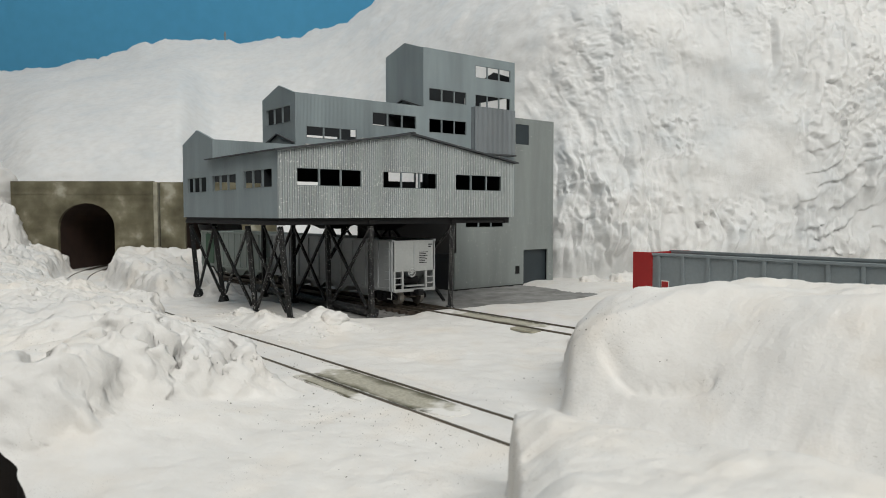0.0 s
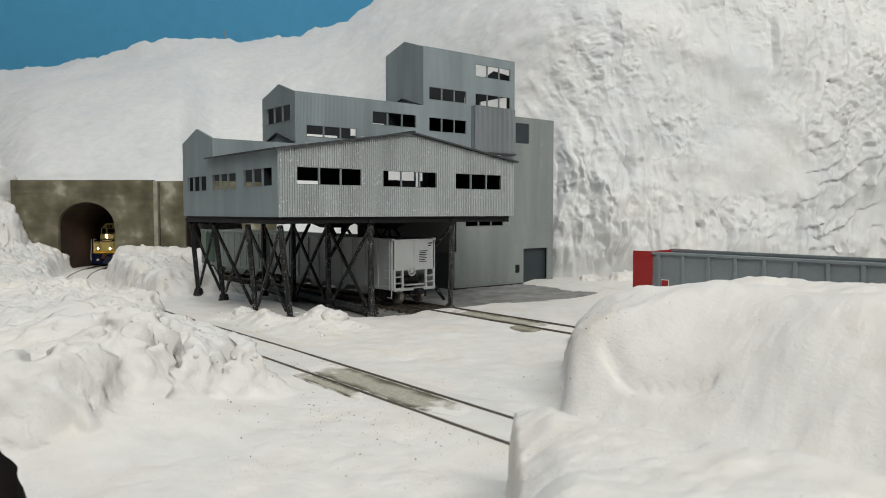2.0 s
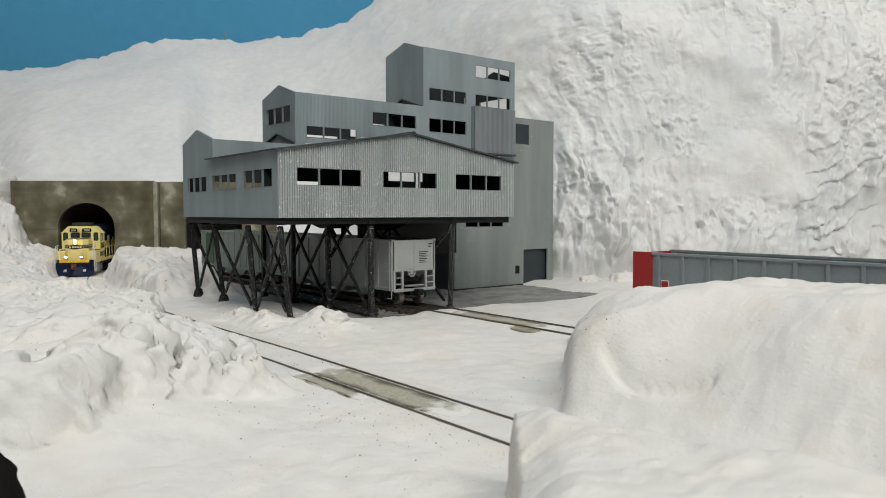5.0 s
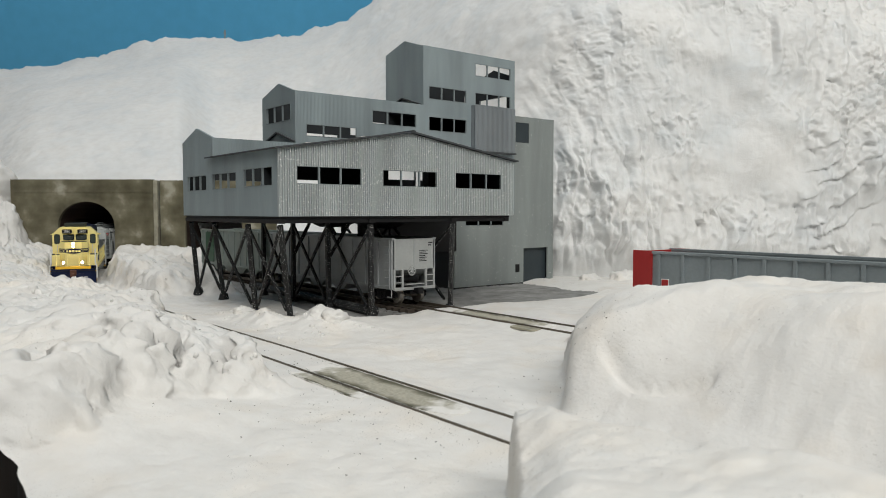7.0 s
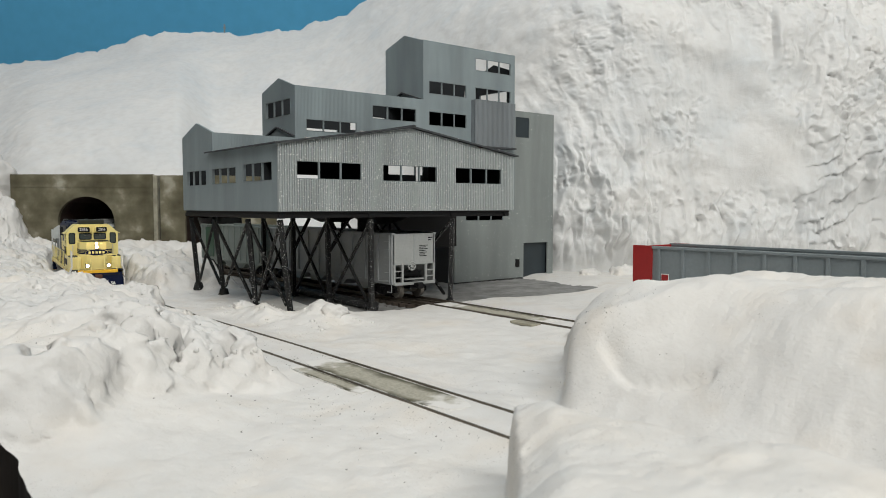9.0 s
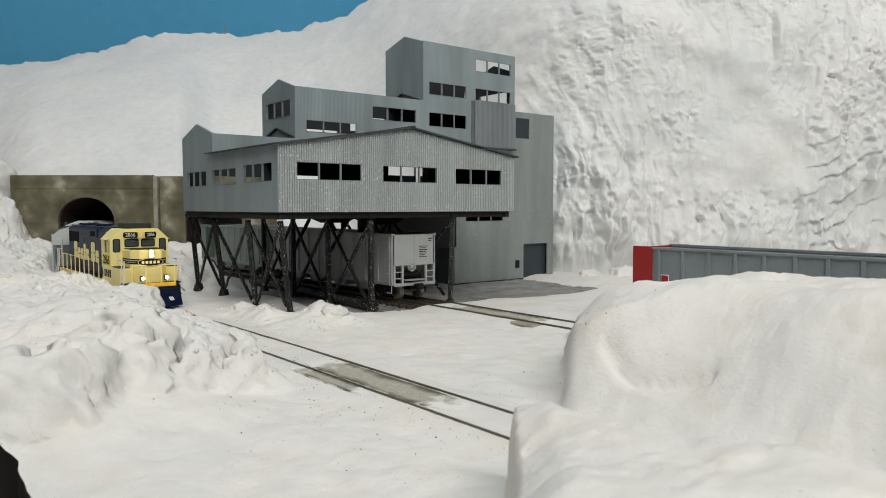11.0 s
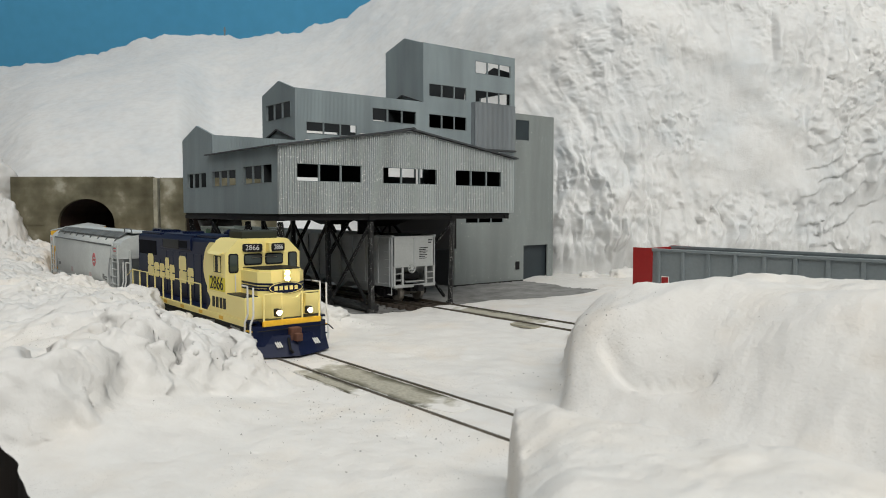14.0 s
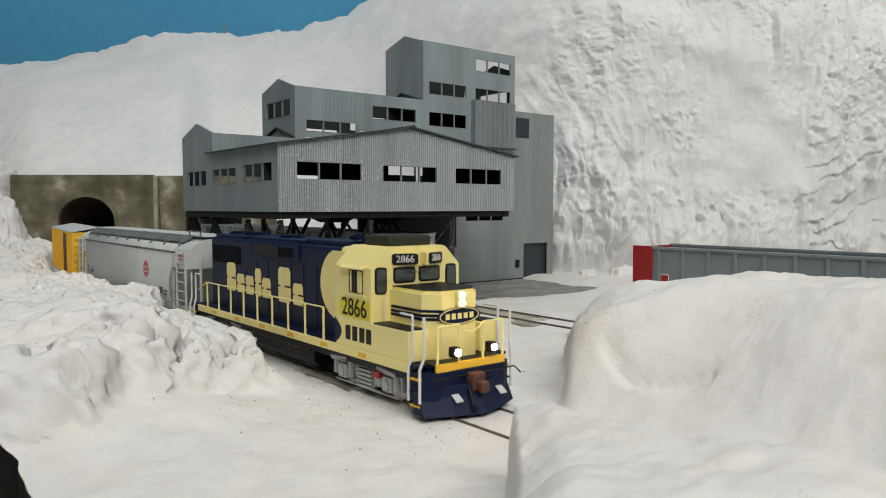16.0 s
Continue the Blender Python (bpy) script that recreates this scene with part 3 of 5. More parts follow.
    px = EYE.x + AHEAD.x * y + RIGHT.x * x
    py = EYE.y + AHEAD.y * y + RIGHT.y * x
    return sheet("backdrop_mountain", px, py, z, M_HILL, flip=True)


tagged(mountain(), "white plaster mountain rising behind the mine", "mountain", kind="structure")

sky = bmesh.new()
pts = [spot(x, 1.75, z) for x, z in ((-2.0, -0.2), (2.0, -0.2), (2.0, 1.5), (-2.0, 1.5))]
back = [p + AHEAD * 0.02 for p in pts]
fv, bv = [sky.verts.new(p) for p in pts], [sky.verts.new(p) for p in back]
sky.faces.new(fv), sky.faces.new(bv)
for i in range(4):
    sky.faces.new((fv[i], fv[(i + 1) % 4], bv[(i + 1) % 4], bv[i]))
bmesh.ops.recalc_face_normals(sky, faces=sky.faces[:])
tagged(part("backdrop_sky", sky, M_SKY), "blue painted sky board behind the mountain", "sky", kind="structure")

cl = bmesh.new()
cv = []
for i in range(40):
    t = 2 * math.pi * i / 40
    r = 1 + 0.12 * math.sin(3 * t + 1) + 0.06 * math.sin(7 * t)
    cv.append(cl.verts.new(spot(-1.10 + 0.155 * r * math.cos(t), 1.742, 0.645 + 0.065 * r * math.sin(t) - 0.03 * math.cos(t))))
cl.faces.new(cv)
r = bmesh.ops.extrude_face_region(cl, geom=cl.faces[:])
bmesh.ops.translate(cl, vec=AHEAD * 0.004, verts=[e for e in r["geom"] if isinstance(e, bmesh.types.BMVert)])
bmesh.ops.recalc_face_normals(cl, faces=cl.faces[:])
tagged(part("backdrop_cloud", cl, M_CLOUD), "pale cloud on the painted sky", "cloud", kind="structure")


# ---- tunnel portal (its own frame: x to the right, y away from the viewer) ----
PORTAL = Matrix.Translation(spot(0, 0.79, 0)) @ Matrix(((RIGHT.x, AHEAD.x, 0, 0), (RIGHT.y, AHEAD.y, 0, 0), (0, 0, 1, 0), (0, 0, 0, 1)))


def arch(cx, half, spring, top, n=14):
    return [(cx + half * math.cos(math.pi * i / n), spring + (top - spring) * math.sin(math.pi * i / n)) for i in range(n + 1)]


def portal():
    p = thing("tunnel_portal", PORTAL, "weathered olive-brown concrete tunnel portal in the snow", "tunnel portal")
    cx, half = -383.7, 30.5
    curve = arch(cx, half, 44, 70.4)
    bm = boxed(-464, cx - half, 0, 5, -8, 94)
    box(bm, cx + half, -311, 0, 5, -8, 94)
    for (u0, z0), (u1, z1) in zip(curve, curve[1:]):
        prism(bm, [(u0, z0), (u1, z1), (u1, 94), (u0, 94)], "y", 0, 5)
    bmesh.ops.remove_doubles(bm, verts=bm.verts[:], dist=1e-6)
    part("wall", bm, M_CONC, p)
    part("pilaster", boxed(-310.5, -306, -2, 16, -8, 93, bevel=0.8), M_GRIT, p, "pale worn concrete edge")
    cx2 = -247.0
    curve = arch(cx2, half, 44, 70.4)
    bm = boxed(-304, cx2 - half, 1, 6, -8, 93)
    box(bm, cx2 + half, -180, 1, 6, -8, 93)
    for (u0, z0), (u1, z1) in zip(curve, curve[1:]):
        prism(bm, [(u0, z0), (u1, z1), (u1, 93), (u0, 93)], "y", 1, 6)
    bmesh.ops.remove_doubles(bm, verts=bm.verts[:], dist=1e-6)
    part("side_wall", bm, M_CONC, p, "concrete wall round the siding tunnel mouth")
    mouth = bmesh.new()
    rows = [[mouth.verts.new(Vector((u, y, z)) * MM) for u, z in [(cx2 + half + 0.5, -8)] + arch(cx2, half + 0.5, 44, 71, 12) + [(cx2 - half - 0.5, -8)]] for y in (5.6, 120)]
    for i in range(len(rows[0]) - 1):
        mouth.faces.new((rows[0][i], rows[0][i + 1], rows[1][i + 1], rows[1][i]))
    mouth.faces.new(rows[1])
    part("tunnel_lining", mouth, M_LINING, p, "tunnel lining with the bore's darkness in its colour")
    for z in (42, 80):
        part("form_line", boxed(-463.5, -415 if z < 70 else -311.5, -0.35, 0.2, z, z + 0.8), M_CONC, p)
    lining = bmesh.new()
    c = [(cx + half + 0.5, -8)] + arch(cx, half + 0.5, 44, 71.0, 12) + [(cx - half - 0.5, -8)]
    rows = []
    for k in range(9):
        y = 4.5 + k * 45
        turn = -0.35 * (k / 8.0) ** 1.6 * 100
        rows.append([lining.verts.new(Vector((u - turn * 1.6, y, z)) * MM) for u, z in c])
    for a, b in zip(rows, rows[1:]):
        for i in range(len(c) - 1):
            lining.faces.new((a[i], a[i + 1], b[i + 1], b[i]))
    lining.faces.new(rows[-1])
    part("tunnel_lining", lining, M_LINING, p, "tunnel lining with the bore's darkness in its colour")


portal()


# ---- track ----
def rail_mesh(points, side):
    """A rail with head, web and foot swept along the line."""
    prof = [(-0.29, 0), (0.29, 0), (0.31, -0.6), (0.18, -0.75), (0.18, -1.7), (0.9, -1.85), (0.9, -2.1), (-0.9, -2.1), (-0.9, -1.85), (-0.18, -1.7), (-0.18, -0.75), (-0.31, -0.6)]
    bm = bmesh.new()
    rows = []
    for i, p in enumerate(points):
        d = (points[min(i + 1, len(points) - 1)] - points[max(i - 1, 0)]).normalized()
        nrm = Vector((-d.y, d.x, 0))
        c = p + nrm * side * 8.7 * MM
        rows.append([bm.verts.new(c + nrm * u * MM + Vector((0, 0, z * MM))) for u, z in prof])
    for a, b in zip(rows, rows[1:]):
        for i in range(len(prof)):
            j = (i + 1) % len(prof)
            bm.faces.new((a[i], a[j], b[j], b[i]))
    bmesh.ops.recalc_face_normals(bm, faces=bm.faces[:])
    return bm


def blob(cx, cy, rx, ry, z0, z1, seed, n=36):
    bm = bmesh.new()
    out = []
    for i in range(n):
        t = 2 * math.pi * i / n
        k = 1 + 0.05 * math.sin(3 * t + seed) + 0.02 * math.sin(7 * t + 2 * seed)
        c, s = math.cos(t), math.sin(t)
        out.append((cx + rx * k * math.copysign(abs(c) ** 0.4, c), cy + ry * (1 + 0.25 * (k - 1)) * math.copysign(abs(s) ** 0.4, s)))
    return prism(bm, out, "z", z0, z1)


main_line = thing("railway_track", None, "snow-filled model railway track curving out of the tunnel", "track", kind="structure")
run = [line_at(-1.15 + 0.01 * i) for i in range(216)]
for side in (-1, 1):
    part("rail", rail_mesh(run, side), M_RAIL, main_line)
part("bare_patch", blob(-37, 0, 44, 7.4, -1.6, -0.32, 1.0), M_SCRAPED, main_line, "grey-brown bare patch between the rails")
part("bare_patch", blob(-50, -12.2, 24, 2.9, -1.6, -0.36, 2.2), M_SCRAPED, main_line, "grey-brown scraped strip beside the rail")

side_line = thing("siding_track", None, "siding track running under the mine loading house", "track", kind="structure")
run2 = [Vector((-0.75 + 0.02 * i, SIDING_Y, 0)) for i in range(37)]
for side in (-1, 1):
    part("rail", rail_mesh(run2, side), M_RAIL, side_line)
part("bare_patch", blob(-132, 145, 44, 6.9, -1.6, -0.55, 3.0), M_SCRAPED, side_line, "grey-brown bare patch between the rails")
part("bare_patch", blob(-96, 132, 9, 3.6, -1.6, -0.6, 0.4), M_GRIT, side_line, "grey-brown scraped strip beside the rail")
tie_me = mesh_from(boxed(-1.3, 1.3, -15, 15, -4.4, -2.1, bevel=0.25), "tie", M_TIE)
for i in range(54):
    t = new("tie", tie_me)
    t.parent = side_line
    t.location = (-0.199 - 0.0075 * i, SIDING_Y + 0.0004 * math.sin(i * 5.1), 0)
third_line = thing("storage_track", None, "storage track half buried in snow under the gondola car", "track", kind="structure")
run3 = [Vector((-0.10 + 0.02 * i, 0.2085, 0)) for i in range(20)]
for side in (-1, 1):
    part("rail", rail_mesh(run3, side), M_RAIL, third_line)
# gravel of the yard, laid thinly over the fill
yx, yy = np.meshgrid(stretches((-0.62, -0.40, 0.01), (-0.40, -0.150, 0.002)), stretches((0.084, 0.40, 0.002)), indexing="ij")
ragged = 0.012 * fractal(yx * 45, yy * 45, 2.0, 4)
inside = ((yx < -0.188 + ragged * 0.5) & (yy > 0.089 + 0.4 * ragged)) | ((yy > 0.187 + ragged) & (yx < -0.199 + ragged * 0.8 - 0.35 * np.maximum(0, yy - 0.22)))
inside &= yy < 0.326 + ragged
yz = np.where(inside, -0.0044, -0.0085) + 0.00045 * fractal(yx * 500, yy * 500, 0, 2)
tagged(sheet("ground_gravel", yx, yy, yz, M_BALLAST), "dark grey gravel yard around the mine", "gravel", kind="structure")


# ---- the mine ----
FRONT, GABLE, REAR, LEFT_Y = -291.5, -197.0, -344.0, 42.5


def window_set(parent, axis, at, u0, u1, z0, z1, panes=3):
    """Frame of one opening: sill, head, jambs and mullions."""
    w = None
    def bar(a, b, c, d):
        return boxed(at - 0.9, at + 0.2, a, b, c, d) if axis == "x" else boxed(a, b, at - 0.2, at + 0.9, c, d)
    w = part("window_frame", bar(u0, u1, z0 - 0.02, z0 + 0.3), M_TRIM, parent)
    part("head", bar(u0, u1, z1 - 0.25, z1 + 0.02), M_TRIM, w)
    for i in range(panes + 1):
        u = u0 + (u1 - u0) * i / panes
        k = 0.5 if 0 < i < panes else 0.2
        part("mullion", bar(max(u0, u - k), min(u1, u + k), z0, z1), M_TRIM, w)


def mine():
    b = thing("mine_building", None, "grey sheet-sided coal mine with loading house on black legs", "mine building")
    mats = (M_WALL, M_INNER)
    hs = [(53.5, 96, 75.3, 85.2), (111, 153, 75.2, 85.0), (168, 209.5, 74.9, 85.1)]
    gable = part("gable_wall", holed_wall("x", GABLE, -1.6, LEFT_Y, 220.5, 57, 94.5, hs, (132.0, 108.3)), (M_GABLE, M_INNER), b, "corrugated gable wall flecked with white, stronger light in its grey")
    ribs = bmesh.new()
    y = LEFT_Y + 0.4
    while y < 220:
        top = 94.5 + 13.8 * (1 - abs(y - 132.0) / 89.0) - 0.6
        gaps = [(h[2], h[3]) for h in hs if h[0] - 0.5 < y < h[1] + 0.2]
        z = 57.2
        for lo, hi in gaps + [(top, top)]:
            if lo - z > 0.3:
                q = [(y - 0.05, GABLE), (y + 0.08, GABLE + 0.95), (y + 0.55, GABLE + 0.95), (y + 0.68, GABLE)]
                a = [ribs.verts.new(Vector((p[1], p[0], z)) * MM) for p in q]
                c = [ribs.verts.new(Vector((p[1], p[0], lo)) * MM) for p in q]
                for i in range(3):
                    ribs.faces.new((a[i], a[i + 1], c[i + 1], c[i]))
            z = hi
        y += 1.5
    part("corrugation", ribs, M_GABLE, gable)
    for h in hs:
        window_set(b, "x", GABLE, *h)
    ls = [(-337.5, -302.5, 73.8, 83.8), (-292, -254.5, 74, 83.9), (-243.4, -205, 74.4, 84.9)]
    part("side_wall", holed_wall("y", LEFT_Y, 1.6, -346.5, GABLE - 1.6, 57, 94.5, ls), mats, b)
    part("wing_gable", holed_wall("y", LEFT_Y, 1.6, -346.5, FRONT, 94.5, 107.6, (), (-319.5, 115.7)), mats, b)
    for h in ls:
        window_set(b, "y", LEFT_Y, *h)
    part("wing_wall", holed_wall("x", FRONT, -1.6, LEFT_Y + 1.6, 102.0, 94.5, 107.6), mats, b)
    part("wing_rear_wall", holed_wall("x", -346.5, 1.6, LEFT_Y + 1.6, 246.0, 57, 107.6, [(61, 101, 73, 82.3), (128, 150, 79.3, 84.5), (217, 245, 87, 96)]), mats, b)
    # right end of the loading house
    part("end_wall", holed_wall("y", 220.5, -1.6, FRONT, GABLE - 1.6, 57, 94.5), mats, b)
    part("house_floor", boxed(-346, GABLE - 1.7, LEFT_Y + 1.7, 218.8, 55.6, 57.0), M_SOOT, b)
    # roof of the loading house, two slopes with an overhang
    for y0, y1 in ((LEFT_Y - 3.5, 132.0), (223.5, 132.0)):
        z0 = 94.5 + 13.8 * (1 - abs(y0 - 132.0) / 89.0) + 0.15
        bm = bmesh.new()
        prism(bm, [(y0, z0), (y1, 108.5), (y1, 109.5), (y0, z0 + 0.9)], "x", FRONT - 5.5 if y0 < 100 else FRONT + 0.5, GABLE + 3.0)
        part("roof", bm, M_ROOF, b, "dark grey sheet roof with overhanging eaves")
    part("ridge_cap", prism(bmesh.new(), [(130.2, 108.9), (132, 109.3), (133.8, 108.9), (133.8, 109.7), (132, 110.2), (130.2, 109.7)], "x", FRONT + 1, GABLE + 3.6), M_ROOF, b)
    for k in (60, 96, 168, 205):
        zz = 94.5 + 13.8 * (1 - abs(k - 132.0) / 89.0) + 1.0
        part("snow_fleck", boxed(GABLE + 0.5, GABLE + 2.4, k - 1.6, k + 1.2, zz, zz + 0.4, bevel=0.15), M_SNOW, b, "small patch of snow")
    # middle block
    ms = [(110.6, 152, 113, 117.3 + 4), (166, 206.7, 125.6, 135.6)]
    part("middle_wall", holed_wall("x", FRONT, -1.6, 102.0, 214.0, 94.0, 144.0, ms), mats, b)
    for h in ms:
        window_set(b, "x", FRONT, *h)
    mg = [(-337, -298.5, 124.2, 135.9)]
    part("middle_gable", holed_wall("y", 102.0, 1.6, REAR, FRONT - 1.6, 94.5, 144.0, mg, (-317.0, 151.8)), mats, b)
    for h in mg:
        window_set(b, "y", 102.0, *h)
    part("middle_rear_wall", holed_wall("x", REAR, 1.6, 103.6, 214.0, 107.6, 144.0, [(128, 166, 108.5, 121), (178, 212, 122, 134)]), mats, b)
    # tower
    ts = [(219.6, 258.5, 149.2, 159.3), (219.6, 258.5, 124.2, 135.2), (268.4, 308.8, 172.8, 183), (268.4, 308.8, 149.0, 158.9)]
    part("tower_wall", holed_wall("x", FRONT, -1.6, 214.0, 314.0, 57, 190.5, ts), mats, b)
    for h in ts:
        window_set(b, "x", FRONT, *h)
    part("tower_gable", holed_wall("y", 214.0, 1.6, REAR, FRONT - 1.6, 144.0, 190.5, (), (-317.0, 198.0)), mats, b)
    part("tower_far_gable", holed_wall("y", 314.0, -1.6, REAR, FRONT - 1.6, 143.0, 177.5, [(-336, -300, 150, 161)], (-317.0, 186.0)), mats, b)
    part("tower_rear_wall", holed_wall("x", REAR, 1.6, 215.6, 312.4, 107.6, 176.0, [(300, 311, 150, 165), (222, 262, 124, 131)]), mats, b)
    # projecting bay under the tower windows; darker grey replaces a slanted face's shade
    bay = part("bay", prism(bmesh.new(), [(264, 148), (310, 148), (310, 110), (264, 110)], "x", FRONT, FRONT + 5.0), M_BAY, b, "ribbed sheet bay, shade of a downward slant in its grey")
    part("bay_edge", boxed(FRONT - 0.5, FRONT + 6.0, 263.2, 310.8, 108.8, 110.1), M_ROOF, bay)
    # base block down to the yard
    bs = [(258, 301, 47.8, 54.9)]
    door = (326, 357, -6, 27)
    part("base_wall", holed_wall("x", FRONT, -1.6, 246.0, 364.0, -6, 57, bs + [door]), (M_BASE, M_INNER), b, "grey lower wall speckled with white")
    part("doorway_board", boxed(FRONT - 4.5, FRONT - 3.5, 325, 358, -6, 28), M_DOOR, b, "blue-black door set back in the wall")
    window_set(b, "x", FRONT, *bs[0])
    part("upper_base_wall", holed_wall("x", FRONT, -1.6, 314.0, 364.0, 57, 143.3, [(315.5, 332.2, 120.4, 138)]), (M_BASE, M_INNER), b)
    # darker than the front wall: the shadow under the house is in the paint
    part("base_side_wall", holed_wall("y", 246.0, 1.6, REAR, FRONT - 1.6, -6, 57), (M_ROOF, M_INNER), b, "side wall, under-house shade in its dark grey")
    part("base_end_wall", holed_wall("y", 364.0, -1.6, REAR, FRONT - 1.6, -6, 143.3), mats, b)
    part("base_rear_wall", holed_wall("x", REAR, 1.6, 247.6, 362.4, -6, 143.3, [(249, 271, 87, 96)]), mats, b)
    # flat blue-black panel paints the depth of the upper recess
    part("recess_panel", boxed(FRONT - 1.4, FRONT - 0.5, 315.5, 332.2, 120.4, 140.5), M_DOOR, b, "dark panel standing for the shade of the upper recess")
    # unseen decks added inside, in the same painted room shade
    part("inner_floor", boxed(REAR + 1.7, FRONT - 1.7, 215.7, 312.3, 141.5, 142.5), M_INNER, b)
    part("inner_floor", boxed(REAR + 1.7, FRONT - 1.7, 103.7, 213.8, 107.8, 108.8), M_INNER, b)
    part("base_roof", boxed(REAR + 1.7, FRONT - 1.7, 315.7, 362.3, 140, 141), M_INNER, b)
    part("service_hatch", boxed(FRONT - 0.2, FRONT + 0.7, 316, 320.5, 6, 13, bevel=0.2), M_INK, b, "small black hatch")
    part("bin_wall", boxed(FRONT + 0.3, FRONT + 3.0, 152, 245.5, 27, 55.4), M_SOOT, b, "black coal bin wall under the house")
    part("plinth", boxed(FRONT - 1.5, FRONT + 1.4, 245, 324, -6.5, -3.4), M_BLACK, b)
    # chevron flashings where lower gables meet higher walls
    for y, s0, z0 in ((101.4, -318.5, 116.9), (213.4, -319.0, 152.1)):
        for sgn in (-1, 1):
            part("flashing", beam(bmesh.new(), (s0, y, z0), (s0 + sgn * 26, y, z0 - 8.0), 2.2, 1.0), M_ROOF, b, "dark roof flashing")
    # floor beams
    for y in (45.0, 104.0, 168.0, 216.0):
        part("floor_beam", boxed(-345, GABLE - 1.0, y - 2, y + 2, 53.0, 55.6, bevel=0.3), M_SOOT, b)
    for s in (-201.0, -240.0, -292.0, -336.0):
        part("cross_beam", boxed(s - 2, s + 2, 47.2, 214, 53.2, 55.6, bevel=0.3), M_SOOT, b)
    # legs: top and foot of each
    outer = [((-202, 45.5, 52), (-214, 57.5, -3.5)), ((-245, 45.5, 52), (-256, 55, -3.5)), ((-298, 45.5, 52), (-322, 61, 0)), ((-340, 45.5, 52), (-354, 55, 2))]
    inner = [((-200, 104, 52), (-199, 104, -3.5)), ((-251.5, 104, 52), (-250.5, 104, -3.5)), ((-300.5, 104, 52), (-300.5, 104, -3.5)), ((-349, 104, 52), (-349, 104, -3.5))]
    third = [((-197.5, 166.5, 52), (-199, 165.5, -3.5)), ((-276, 172, 52), (-276, 172, -3.5)), ((-345, 172, 52), (-345, 172, -3.5))]
    for row in (outer, inner, third):
        for top, foot in row:
            dusted = M_BLACK if top[0] > -260 else M_DULL
            leg = part("leg", beam(bmesh.new(), top, foot, 2.7, 2.7), dusted, b, "black timber leg speckled with snow")
            part("footing", rod(bmesh.new(), (foot[0], foot[1], foot[2] - 3), (foot[0], foot[1], foot[2] + 2.4), 4.2, 10, 2.6), dusted, leg)
        for (t0, f0), (t1, f1) in zip(row, row[1:]):
            for a, c in ((t0, f1), (t1, f0)):
                av, cv2 = Vector(a), Vector(c)
                part("brace", beam(bmesh.new(), av - Vector((0, 0, 1)), cv2 + (av - cv2) * 0.09, 1.5, 1.5), M_BLACK if a[0] > -250 else M_DULL, b)
    for k in (1, 2):
        a, c = Vector(third[k][0]), Vector(inner[k][0])
        for p, q in ((a, c), (c, a)):
            part("knee_brace", beam(bmesh.new(), p + Vector((0, 0, -24)), p + (q - p) * 0.30 + Vector((0, 0, -1)), 1.8, 1.8), M_BLACK, b)
    # dark hoppers hanging over the siding
    for s in (-250.0, -315.0):
        bm = bmesh.new()
        r = bmesh.ops.create_cone(bm, cap_ends=True, segments=4, radius1=10 * MM, radius2=26 * MM, depth=7 * MM, matrix=Matrix.Translation((s * MM, 0.145, 0.0515)) @ Matrix.Rotation(math.pi / 4, 4, "Z"))
        part("chute", bm, M_SOOT, b, "black steel loading chute")


mine()


# long black pipe on the ground along the siding
pipe = bmesh.new()
rod(pipe, (-400, 117, -1.2), (-203, 107, -1.2), 3.0, 12)
rod(pipe, (-207, 107.3, -1.2), (-201, 107, -1.2), 3.6, 12)
tagged(part("ground_pipe", pipe, M_BLACK, None), "black pipe lying beside the siding track", "pipe")


def snow_lump(at, size, seed):
    bm = bmesh.new()
    bmesh.ops.create_icosphere(bm, subdivisions=4, radius=1)
    for v in bm.verts:
        d = 1 + 0.28 * noise.fractal(v.co * 1.7 + Vector((seed, 0, 0)), 0.8, 2.0, 4) + 0.10 * noise.noise(v.co * 6 + Vector((0, seed, 0)))
        v.co = Vector((v.co.x * size[0] * d, v.co.y * size[1] * d, v.co.z * size[2] * d)) * MM
    ob = part("snow_lump", bm, M_SNOW, None, smooth=True)
    ob.location = at
    return tagged(ob, "rough lump of white plaster snow", "snow", group="loose snow lumps")


for i, (s, w, z, a, bb, c) in enumerate(((-0.166, 0.058, 0.002, 9, 8, 6), (-0.182, 0.070, 0.0, 7, 6, 4), (-0.236, 0.038, 0.0, 6, 6, 4), (-0.196, 0.036, 0.0, 6, 4, 3),
                                          (-0.255, 0.372, -0.003, 9, 12, 7), (-0.235, 0.395, -0.003, 12, 14, 10), (-0.225, 0.046, 0.0, 4, 4, 3), (*spot(-0.492, 0.800, 0.088), 26, 25, 30), (*spot(-0.486, 0.795, 0.050), 27, 26, 28), (*spot(-0.489, 0.800, 0.010), 25, 25, 30), (*spot(-0.468, 0.778, 0.022), 16, 18, 25))):
    snow_lump((s, w, z), (a, bb, c), i * 3.7)


post = rod(bmesh.new(), (0, 0, -12), (0, 0, 20), 1.6, 6)
rod(post, (0, 0, 12), (0, 0, 15), 2.6, 6)
marker = tagged(part("ridge_post", post, M_TRIM), "small grey post on the snowy ridge", "post")
marker.location = spot(-0.416, 1.42, 0.385)


